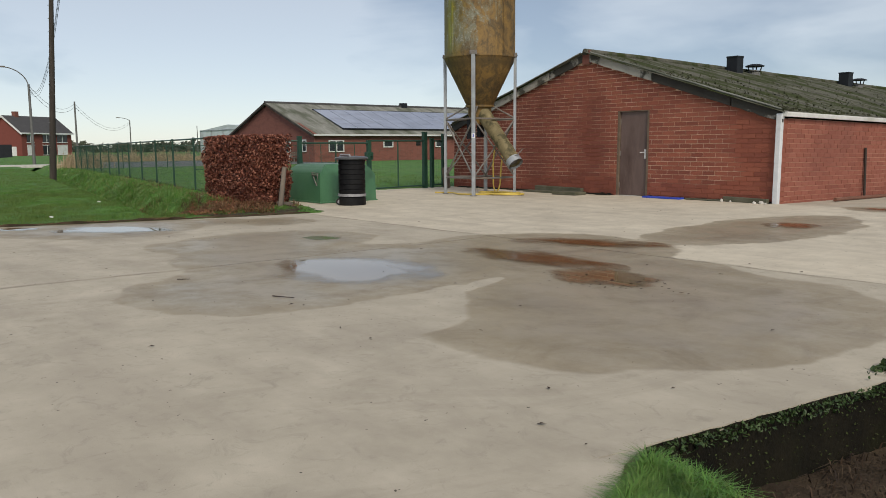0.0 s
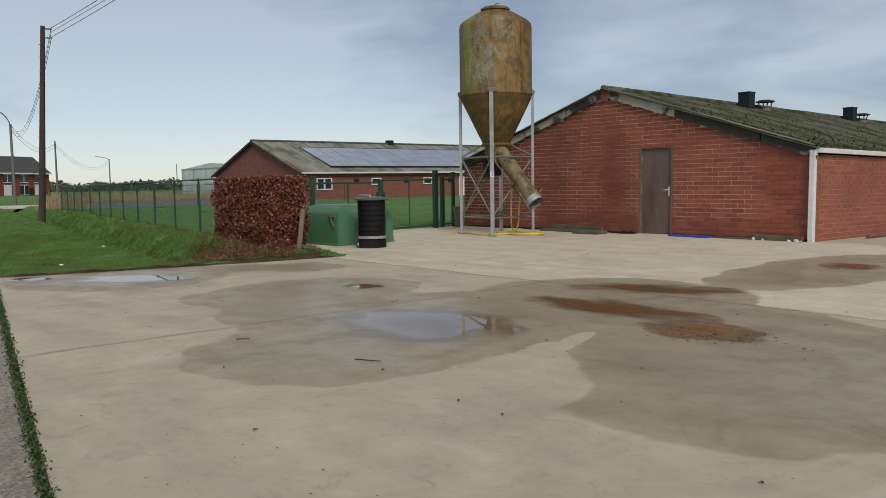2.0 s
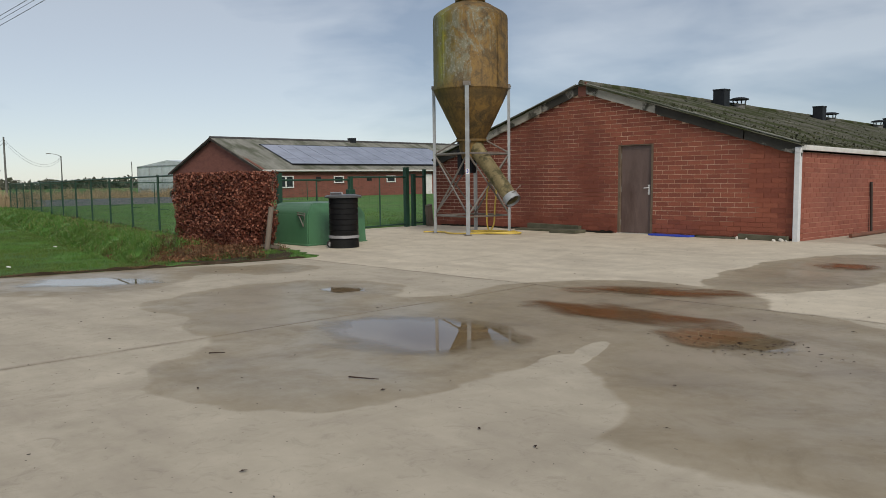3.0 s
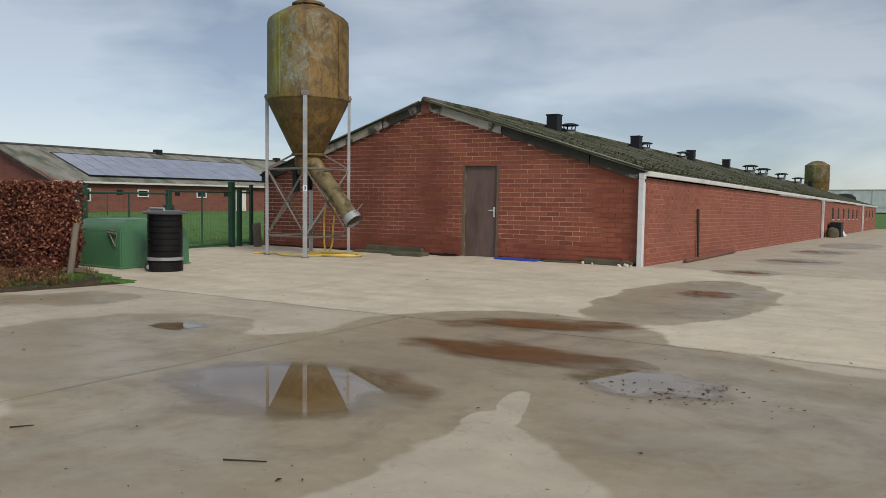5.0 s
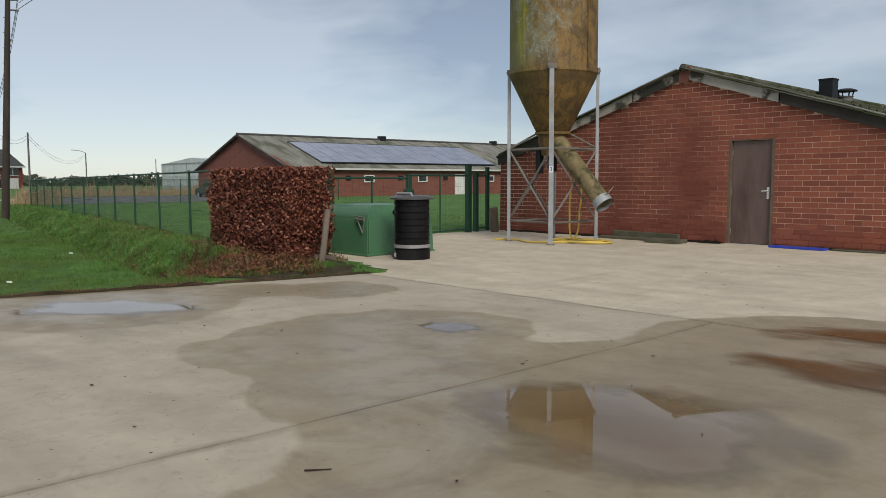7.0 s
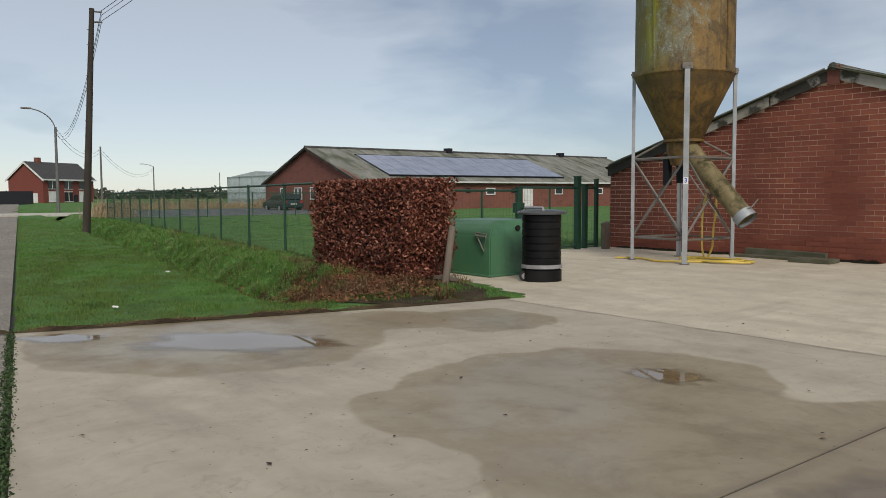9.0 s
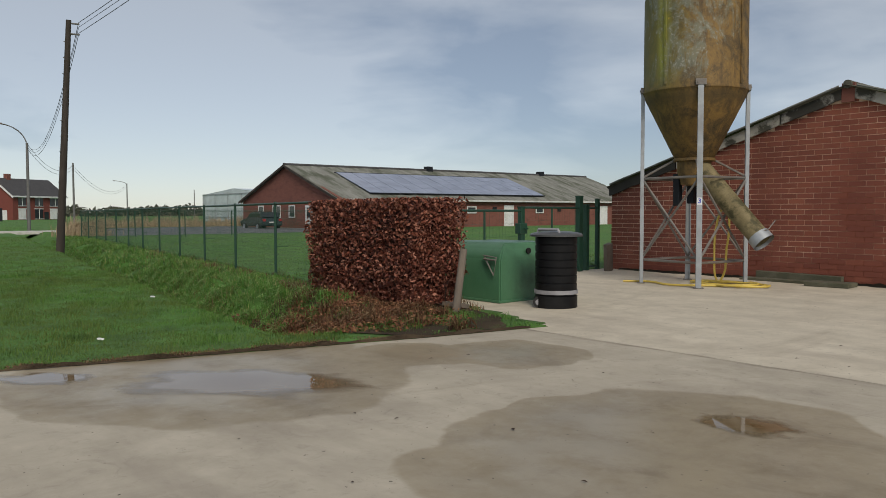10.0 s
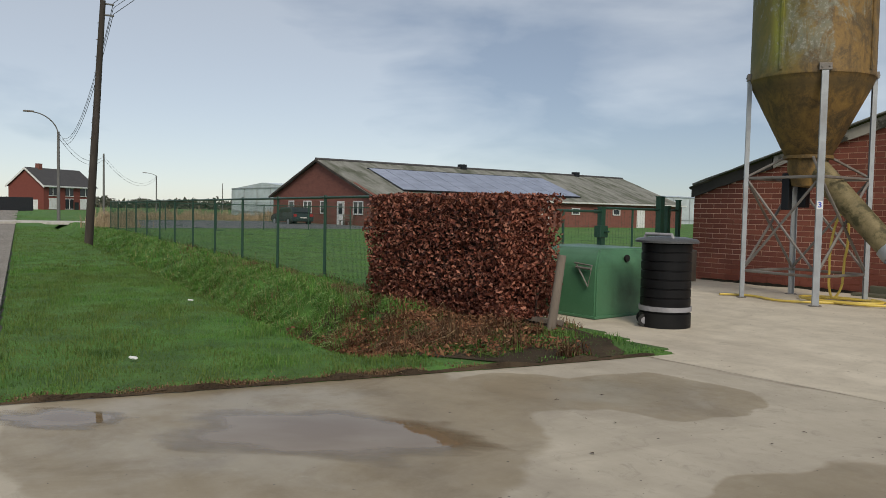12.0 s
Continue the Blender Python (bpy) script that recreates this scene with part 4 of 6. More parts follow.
def build_silo():
    silo = empty("feed_silo", pose(SILO[0], SILO[1], 0), label="weathered ochre fibreglass feed silo on four steel legs", category="silo")
    R = 0.875
    bm = lathe(bmesh.new(), [(0.30, 2.18), (0.33, 2.2), (R - 0.02, 3.27), (R, 3.33), (R + 0.012, 3.34), (R + 0.012, 3.38), (R, 3.40), (R - 0.005, 4.95), (R - 0.02, 5.03), (R - 0.09, 5.1), (0.45, 5.3), (0.32, 5.34)], 48)
    part("bin", bm, "silo", silo, "rust-brown and lichen-stained hopper body", True)
    for k in range(4):
        a = -0.02 + k * math.pi / 2
        m = pose(0, 0, 0, 0, 0, math.degrees(a))
        part("seam", box(bmesh.new(), (R - 0.02, -0.022, 3.41), (R + 0.014, 0.022, 4.96), m, 0.005), "silo", silo)
    bm = lathe(bmesh.new(), [(0.31, 5.32), (0.31, 5.37), (0.35, 5.37), (0.35, 5.41), (0.30, 5.44), (0, 5.46)], 32)
    hatch = part("hatch", bm, "silo", silo, "", True)
    bm = bmesh.new()
    tube(bm, [(-0.05, 0.05, 5.44), (-0.05, 0.05, 5.54), (0.06, 0.05, 5.55)], 0.012, 6)
    part("hatch_handle", bm, "zinc_dull", hatch)
    bm = lathe(bmesh.new(), [(0.36, 2.16), (0.36, 2.21), (0.30, 2.21), (0.30, 2.16), (0.36, 2.16)], 32)
    part("collar", bm, "silo", silo)
    bm = lathe(bmesh.new(), [(0.29, 2.17), (0.29, 1.98), (0.24, 1.85), (0.22, 1.75), (0, 1.72)], 24)
    part("outlet", bm, "silo", silo, "", True)
    mid = math.atan2(-2.597 + 1.91, -6.337 + 6.88)
    feet = []
    for k in range(4):
        a = mid + k * math.pi / 2
        x, y = R * 1.0 * math.cos(a), R * 1.0 * math.sin(a)
        feet.append((x, y))
        leg = bmesh.new()
        m = pose(x * 1.03, y * 1.03, 0, 0, 0, math.degrees(a))
        box(leg, (-0.012, -0.045, 0.0), (0.012, 0.045, 3.42), m)
        box(leg, (-0.05, 0.033, 0.0), (-0.012, 0.045, 3.42), m)
        box(leg, (-0.05, -0.045, 0.0), (-0.012, -0.033, 3.42), m)
        leg_ob = part("leg", leg, "zinc", silo, "galvanised steel channel leg")
        bm = bmesh.new()
        box(bm, (-0.03, -0.085, 3.36), (0.022, 0.085, 3.46), m, 0.006)
        for s in (-0.05, 0.05):
            rod(bm, m @ Vector((0.02, s, 3.41)), m @ Vector((0.035, s, 3.41)), 0.012, n=6)
        part("bracket", bm, "zinc_dull", leg_ob)
        bm = bmesh.new()
        box(bm, (-0.08, -0.08, 0.0), (0.05, 0.08, 0.012), m)
        part("foot_plate", bm, "zinc_dull", leg_ob)
    for k in range(4):
        p, q = Vector((*feet[k], 0)), Vector((*feet[(k + 1) % 4], 0))
        for z0, z1, mat in ((0.45, 1.85, "zinc_dull"), (1.85, 0.45, "zinc_dull"), (1.86, 1.86, "zinc_dull"), (0.42, 0.42, "zinc_dull")):
            bm = bmesh.new()
            rod(bm, p + Vector((0, 0, z0)), q + Vector((0, 0, z1)), 0.022, n=6)
            part("brace", bm, mat, silo)
        bm = bmesh.new()
        rod(bm, p + Vector((0, 0, 1.88)), Vector((p.x * 0.38, p.y * 0.38, 2.18)), 0.02, n=6)
        part("strut", bm, "zinc_dull", silo)
    # discharge spout
    a, b = Vector((0.10, -0.02, 2.06)), Vector((1.31, -0.05, 0.80))
    d = (b - a).normalized()
    spout = part("spout", rod(bmesh.new(), a, b, 0.185, 0.165, 24, False), "spout", silo, "long sloping khaki mossy discharge pipe", True)
    bm = bmesh.new()
    rod(bm, b - d * 0.11, b + d * 0.05, 0.185, 0.19, 24, False)
    rod(bm, b + d * 0.049, b - d * 0.109, 0.172, 0.17, 24, False)
    part("spout_ring", bm, "zinc", spout, "galvanised steel end ring", True)
    bm = bmesh.new()
    rod(bm, b - d * 0.08, b - d * 0.075, 0.16, 0.16, 20)
    part("flap", bm, "zinc_dull", spout)
    bm = bmesh.new()
    tube(bm, [b + Vector((0.05, -0.1, 0.15)), b + Vector((0.12, -0.02, 0.2)), b + Vector((0.16, 0.1, 0.33))], 0.01, 6)
    part("catch", bm, "zinc_dull", spout)
    bm = bmesh.new()
    box(bm, (-0.32, -0.16, 1.38), (-0.2, -0.04, 1.95), None, 0.01)
    part("slide_box", bm, "vent", silo)
    bm = bmesh.new()
    box(bm, (-0.18, 0.05, 1.42), (-0.04, 0.2, 1.8), None, 0.02)
    part("motor", bm, "vent", silo)
    # number sticker on the front leg
    m = pose(feet[0][0] * 1.03, feet[0][1] * 1.03, 1.45, 0, 0, math.degrees(mid))
    part("sticker", box(bmesh.new(), (0.012, -0.04, -0.06), (0.0145, 0.04, 0.06), m), "white", silo, "small white sticker with a blue mark")
    text = bpy.data.curves.new("sticker_digit", "FONT")
    text.body, text.size, text.align_x, text.align_y, text.extrude, text.offset = "3", 0.11, "CENTER", "CENTER", 0.0006, 0.002
    text.materials.append(M["blue"])
    digit = new("sticker_digit", text)
    digit.parent = silo
    digit.matrix_world = pose(SILO[0], SILO[1], 0) @ m @ Matrix.Translation((0.0155, 0, 0)) @ pose(0, 0, 0, 90, 0, 90)
    tagged(digit, "blue painted digit")
    return silo


build_silo()


def build_hose():
    hose = empty("hose", label="yellow water hose looped on the brace and coiled on the concrete", category="hose")
    pts = []
    for i in range(150):
        t = i / 149 * 2 * math.pi * 3.2
        r = 0.42 + 0.1 * noise.noise((t * 0.3, 0, 5))
        pts.append((-6.25 + 1.35 * r * math.cos(t) + 0.12 * math.sin(t * 0.31), -1.75 + 0.9 * r * math.sin(t), 0.025 + 0.012 * (i % 50) / 50 + 0.01 * i / 150))
    part("coil", tube(bmesh.new(), pts, 0.02, 6), "hose", hose, "", True)
    pts = [(-7.9 + 0.035 * i, -2.55 + 0.18 * math.sin(i * 0.16) + 0.006 * i, 0.022) for i in range(50)]
    part("tail", tube(bmesh.new(), pts, 0.02, 6), "hose", hose, "", True)
    pts = [(-6.45 + 0.1 * math.cos(t) + 0.05 * math.sin(t), -1.7 + 0.05 * math.cos(t), 0.86 + 0.5 * math.sin(t) - (0.3 if math.sin(t) < -0.5 else 0)) for t in np.linspace(-math.pi / 2, 1.5 * math.pi, 40)]
    part("loop", tube(bmesh.new(), pts, 0.02, 6), "hose", hose, "", True)


build_hose()


# ---- by the hedge: tank, bin, hedge, stake ----
def build_tank():
    tank = empty("storage_tank", pose(-7.2, -6.35, level(-6)), label="green polyester storage tank with sloping shoulders on the concrete", category="tank")
    bm = bmesh.new()
    ring = lambda i, z: [bm.verts.new(p) for p in ((-1.65 + i, i * 0.9, z), (-i * 0.55, i * 0.9, z), (-i * 0.55, 1.5 - i * 0.9, z), (-1.65 + i, 1.5 - i * 0.9, z))]
    rings = [ring(0.0, 0.0), ring(0.02, 0.62), ring(0.14, 0.77), ring(0.26, 0.86)]
    for a, b in zip(rings, rings[1:]):
        for i in range(4):
            bm.faces.new((a[i], a[(i + 1) % 4], b[(i + 1) % 4], b[i]))
    bm.faces.new(rings[-1])
    bm.faces.new(rings[0][::-1])
    bmesh.ops.bevel(bm, geom=bm.edges[:], offset=0.02, segments=2, affect="EDGES")
    body = part("body", bm, "tank", tank, "", True)
    bm = bmesh.new()
    box(bm, (-1.67, -0.02, 0.0), (0.02, 1.52, 0.035), None, 0.01)
    part("base_rim", bm, "tank", tank)
    bm = bmesh.new()
    tube(bm, [(-0.33, -0.02, 0.68), (-0.05, -0.02, 0.66), (-0.1, -0.03, 0.40), (-0.30, -0.02, 0.66)], 0.012, 6)
    tube(bm, [(-0.3, -0.03, 0.63), (-0.06, -0.03, 0.62)], 0.016, 6)
    part("latch", bm, "zinc_dull", tank, "bent steel lid latch")
    part("filler_hole", rod(bmesh.new(), (-0.04, 0.62, 0.74), (-0.015, 0.62, 0.74), 0.045, n=16), "dark", tank)


build_tank()


def build_bin():
    x, y = -6.42, -6.02
    b = empty("rain_barrel", pose(x, y, level(y)), label="black ribbed plastic barrel with a grey lid and wheels", category="barrel")
    prof = [(0, 0.03), (0.26, 0.03), (0.27, 0.05), (0.275, 0.2)]
    z = 0.25
    while z < 0.93:
        prof += [(0.288, z), (0.288, z + 0.085), (0.277, z + 0.092), (0.277, z + 0.1)]
        z += 0.105
    prof += [(0.292, 0.985), (0.292, 1.01)]
    part("body", lathe(bmesh.new(), prof, 36), "black", b, "", True)
    part("foot_ring", lathe(bmesh.new(), [(0.28, 0.0), (0.296, 0.0), (0.296, 0.16), (0.28, 0.17)], 36), "black", b, "", True)
    part("strap", lathe(bmesh.new(), [(0.292, 0.19), (0.302, 0.19), (0.302, 0.245), (0.292, 0.245)], 36), "tape", b, "grey strap round the foot")
    lid = part("lid", lathe(bmesh.new(), [(0.31, 0.975), (0.362, 0.98), (0.362, 1.005), (0.34, 1.025), (0.22, 1.045), (0, 1.052)], 36), "black_lid", b, "dark grey domed lid", True)
    bm = bmesh.new()
    tube(bm, [(-0.2, -0.16, 1.025), (-0.18, -0.16, 1.075), (0.18, -0.16, 1.075), (0.2, -0.16, 1.025)], 0.02, 8)
    part("lid_handle", bm, "tape", lid, "pale grey lid handle")
    for s in (-1, 1):
        m = pose(0, 0, 0, 0, 0, 222)
        w = rod(bmesh.new(), m @ Vector((0.24, s * 0.12 + (s * 0.0), 0.075)), m @ Vector((0.24, s * 0.165, 0.075)), 0.075, n=20)
        wheel = part("wheel", w, "rubber", b, "", True)
        part("hub", rod(bmesh.new(), m @ Vector((0.24, s * 0.166, 0.075)), m @ Vector((0.24, s * 0.172, 0.075)), 0.04, n=16), "tape", wheel)


build_bin()


def build_hedge():
    hedge = empty("hedge", pose(-8.66, -7.42, -0.03, 0, 0, -3), label="clipped copper beech hedge with brown winter leaves", category="hedge")
    L, W, H = 1.53, 0.44, 1.49
    rng = np.random.default_rng(3)

    def shell(r):
        # a point near the skin of a softly rounded block
        while True:
            p = np.array([r.uniform(-1, 1), r.uniform(-1, 1), r.uniform(0, 1)])
            q = np.array([abs(p[0]) ** 1.0, abs(p[1]), abs(p[2] * 2 - 1)])
            if r.random() < (max(q) ** 7) + 0.03:
                break
        x, y, z = p[0] * L, p[1] * W, 0.08 + p[2] * (H - 0.08)
        bulge = 1 + 0.10 * noise.noise((x * 2.6, y * 2.6, z * 2.6)) + 0.05 * noise.noise((x * 6, y * 6, z * 6))
        taper = 1 - 0.14 * max(0, 0.55 - z) / 0.55
        return x * bulge * (1 - 0.3 * (1 - taper)), y * bulge * taper, z * (1 + 0.025 * noise.noise((x * 3, y * 3, 4)))
    scatter_leaves(rng, 42000, shell, (0.017, 0.040), "leaf", "leaves", hedge)
    bm = bmesh.new()
    for k in range(46):
        x, y = rng.uniform(-1.38, 1.38), rng.uniform(-0.25, 0.25)
        p = [(x, y, -0.08)]
        for z in (0.3, 0.7, 1.15):
            p.append((x + rng.normal() * 0.07, y + rng.normal() * 0.07, z))
        tube(bm, p, 0.012, 5)
        for z in (0.25, 0.5, 0.8):
            rod(bm, (x, y, z), (x + rng.normal() * 0.25, y + rng.normal() * 0.16, z + 0.25), 0.006, n=4)
    part("stems", bm, "twig", hedge)
    # solid dark block added inside, in place of the hedge's inner shade
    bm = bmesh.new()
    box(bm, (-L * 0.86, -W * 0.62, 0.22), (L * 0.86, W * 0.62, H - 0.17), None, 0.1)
    part("shade_block", bm, "twig", hedge)


build_hedge()


def build_stakes():
    s = part("stake", rod(bmesh.new(), (-6.80, -7.58, -0.3), (-6.73, -7.46, 0.80), 0.055, 0.048, 10), "wood", None, "weathered round wooden stake leaning beside the hedge", True)
    tagged(s, category="stake")
    bm = bmesh.new()
    box(bm, (-0.35, -0.035, -0.02), (0.35, 0.035, 0.03), pose(-7.25, -7.35, 0.03, 0, 4, 25))
    r = part("rail", bm, "wood", None, "grey wooden rail lying at the foot of the hedge")
    tagged(r, category="rail")


build_stakes()


# ---- along the barn walls ----
def loose(name, bm, material, label, category, group="", smooth_it=False):
    return tagged(part(name, bm, material, None, label, smooth_it), category=category, group=group)


def build_wall_clutter():
    loose("timber_beam", box(bmesh.new(), (-0.78, -0.06, 0.0), (0.78, 0.06, 0.14), pose(-5.85, -0.12, 0.012, 0, 1.0, 1), 0.008), "old_board", "dark weathered timber beam lying along the brick wall", "beam")
    loose("board", box(bmesh.new(), (-0.95, -0.14, 0.0), (0.95, 0.14, 0.045), pose(-5.85, -0.36, 0.002, 0, 0, -2), 0.006), "old_board", "flat mossy board on the concrete beside the wall", "board")
    loose("paving_slab", box(bmesh.new(), (-0.36, -0.22, 0.0), (0.36, 0.22, 0.075), pose(-5.05, -0.62, 0.002, 0, 0, 4), 0.01), "old_board", "thick grey slab lying by the wall", "slab")
    loose("plastic_strip", box(bmesh.new(), (-0.5, -0.11, 0.0), (0.5, 0.11, 0.035), pose(-2.62, -0.2, 0.002, 0, 0, -3), 0.005), "blue", "flat bright blue plastic strip below the door", "strip")
    loose("board", box(bmesh.new(), (-0.42, -0.06, 0.0), (0.42, 0.06, 0.03), pose(-1.62, -0.13, 0.002, 0, 0, 2), 0.006), "old_board", "thin mossy board lying at the wall foot", "board")
    loose("timber_beam", box(bmesh.new(), (-0.5, -0.05, 0.0), (0.5, 0.05, 0.1), pose(-0.66, -0.12, 0.002, 0, 1, -2), 0.008), "old_board", "short dark beam lying at the wall corner", "beam")
    rng = np.random.default_rng(8)
    for x, y, size in ((-1.14, -0.22, 1.5), (-0.95, -0.2, 0.9), (-0.36, -0.3, 1.3), (-0.24, -0.24, 1.7), (-0.12, -0.3, 1.1)):
        bm = bmesh.new()
        bmesh.ops.create_icosphere(bm, subdivisions=1, radius=0.03 * size, matrix=pose(x, y, 0.012 * size, *rng.uniform(0, 90, 3)) @ Matrix.Diagonal((1.2, 0.9, 0.7, 1)))
        loose("stone", bm, "stone", "small pale broken stone at the wall foot", "stone", "stones by the wall")
    loose("metal_bar", rod(bmesh.new(), (0.07, 3.75, level(3.75)), (0.05, 3.72, 1.1), 0.028, 0.028, 8), "pole", "dark steel bar leaning on the side wall", "bar")
    loose("pipe", tube(bmesh.new(), [(x, y, level(y) + 0.041) for x, y in ((0.34, 1.7), (0.3, 3.2), (0.22, 5.4), (0.16, 7.0))], 0.04, 8), "rust", "rusty brown pipe lying along the side wall", "pipe", "", True)
    loose("sheet", box(bmesh.new(), (-0.015, -0.42, 0.0), (0.015, 0.42, 0.8), pose(0.62, 29.4, level(29.4), 0, -32, 0)), "white", "white panel leaning at the far side wall", "panel")
    loose("crate", box(bmesh.new(), (0.1, 27.3, level(27.8)), (0.62, 28.2, level(27.8) + 0.72), None, 0.03), "vent", "dark crate standing by the far side wall", "crate")
    loose("sack", lathe(bmesh.new(), [(r, z + level(26.4)) for r, z in ((0, 0.0), (0.26, 0.02), (0.3, 0.2), (0.22, 0.42), (0, 0.5))], 12, (0.35, 26.4)), "old_board", "grey-brown sack slumped by the side wall", "sack", "", True)


build_wall_clutter()


def build_wall_dirt():
    """A low ragged seam of moss and dirt where the gable meets the concrete."""
    for x0, x1 in ((-9.9, -4.15), (-3.15, -0.12)):
        n = int((x1 - x0) / 0.05)
        vs, fs = [], []
        for i in range(n + 1):
            x = x0 + (x1 - x0) * i / n
            w = 0.07 + 0.16 * max(0.0, 0.4 + noise.noise((x * 1.7, 0, 4)) + 0.5 * noise.noise((x * 7, 1, 4)))
            vs += [(x, -0.009, level(-0.1) + 0.03 + 0.2 * w * abs(noise.noise((x * 5, 2, 4)))), (x, -0.012 - w * 0.5, level(-0.1) + 0.018), (x, -0.012 - w, level(-0.1) + 0.002)]
        for i in range(n):
            for k in range(2):
                fs.append((3 * i + k, 3 * i + k + 1, 3 * i + k + 4, 3 * i + k + 3))
        tagged(mesh_of("wall_foot_dirt", vs, fs, "headwall"), "dark moss and dirt along the foot of the brick wall", "dirt", kind="stuff")


build_wall_dirt()


# ---- fence and gate ----
def wire_panel(a, b, z0, z1, across=0.2, rows=7, r=0.0014):
    """A welded mesh panel of thin square wires between two posts."""
    a, b = Vector(a), Vector(b)
    vs, fs = [], []
    d = (b - a)
    side = Vector((-d.y, d.x, 0)).normalized()

    def bar(p, q, u, w):
        i = len(vs)
        for c in (p, q):
            vs.extend(((c + u)[:], (c + w)[:], (c - u)[:], (c - w)[:]))
        for k in range(4):
            fs.append((i + k, i + (k + 1) % 4, i + 4 + (k + 1) % 4, i + 4 + k))
    n = max(2, int(d.length / across))
    along = d.normalized()
    for k in range(1, n):
        p = a + d * (k / n)
        bar(p + Vector((0, 0, z0)), p + Vector((0, 0, z1)), along * r, side * r)
    for k in range(rows):
        z = Vector((0, 0, z0 + (z1 - z0) * k / (rows - 1)))
        bar(a + z, b + z, Vector((0, 0, r)), side * r)
    return vs, fs


def build_fence():
    fence = empty("fence", label="green steel mesh fence with top rail along the ditch", category="fence")
    xs = [-12.8 - 2.57 * k for k in range(12)]
    pts = [(-10.3, -7.3)] + [(x, fence_line(x)) for x in xs]
    far = [(pts[-1][0] + 0.25 * k, pts[-1][1] + 2.57 * k) for k in range(1, 8)]
    pts_all = pts + far

    def top(x):
        return 1.45 - 0.0033 * min(30.0, -10.3 - x)
    for k, (x, y) in enumerate(pts_all):
        g = height(x, y)
        bm = bmesh.new()
        rod(bm, (x, y, g - 0.2), (x, y, top(x) + 0.02), 0.028, 0.028, 8)
        post = part("post", bm, "green_metal", fence)
        bm = bmesh.new()
        rod(bm, (x, y, top(x) + 0.02), (x, y, top(x) + 0.04), 0.034, 0.03, 8)
        part("post_cap", bm, "green_metal", post)
        part("wire_clip", rod(bmesh.new(), (x, y, 0.62), (x + 0.10, y + 0.22, 0.62), 0.006, n=5), "green_metal", post)
        if k:
            p, q = pts_all[k - 1], (x, y)
            part("top_rail", rod(bmesh.new(), (*p, top(p[0])), (*q, top(q[0])), 0.022, 0.022, 8), "green_metal", fence)
            vs, fs = wire_panel((*p, 0), (*q, 0), 0.06, 1.36, 0.05, 14, 0.0013)
            mesh_of("wire_panel", vs, fs, "green_metal", fence)


build_fence()


def build_gate():
    gate = empty("gate", label="dark green steel double gate beside the barn corner", category="gate")
    p1, lock, t1, t2, end = (-9.25, -5.7), (-9.65, -3.4), (-10.12, -1.15), (-10.2, -0.82), (-10.3, -0.32)

    def post(p, half, top):
        bm = bmesh.new()
        box(bm, (p[0] - half, p[1] - half, -0.15), (p[0] + half, p[1] + half, top), None, 0.006)
        box(bm, (p[0] - half - 0.006, p[1] - half - 0.006, top), (p[0] + half + 0.006, p[1] + half + 0.006, top + 0.02))
        return part("gate_post", bm, "green_metal", gate)
    post(p1, 0.05, 1.45)
    lp = post(lock, 0.05, 1.36)
    post(t1, 0.06, 1.6)
    post(t2, 0.05, 1.42)
    post(end, 0.04, 1.55)
    bm = bmesh.new()
    box(bm, (lock[0] - 0.07, lock[1] - 0.1, 0.86), (lock[0] + 0.07, lock[1] + 0.1, 1.06), None, 0.01)
    rod(bm, (lock[0] + 0.05, lock[1], 0.96), (lock[0] + 0.16, lock[1] + 0.02, 0.96), 0.015, n=8)
    part("lock_case", bm, "green_metal", lp)
    corner = (-10.3, -7.3)
    for a, b, z0, z1 in ((corner, p1, 0.06, 1.36), (p1, lock, 0.08, 1.30), (lock, t1, 0.08, 1.36), (t2, end, 0.08, 1.36)):
        for z in (z0, z1):
            part("gate_bar", rod(bmesh.new(), (*a, z), (*b, z), 0.022, n=8), "green_metal", gate)
        m = ((a[0] + b[0]) / 2, (a[1] + b[1]) / 2)
        if math.dist(a, b) > 1.5:
            part("gate_stile", rod(bmesh.new(), (*m, z0), (*m, z1), 0.02, n=8), "green_metal", gate)
        vs, fs = wire_panel((*a, 0), (*b, 0), z0, z1, 0.1, 6)
        mesh_of("wire_panel", vs, fs, "green_metal", gate)
    loose("plank", box(bmesh.new(), (-0.05, -0.09, 0.0), (0.05, 0.09, 0.62), pose(-9.75, -0.62, 0.0, 14, 10, 0)), "wood", "dark wooden plank leaning beside the gate", "plank")


build_gate()


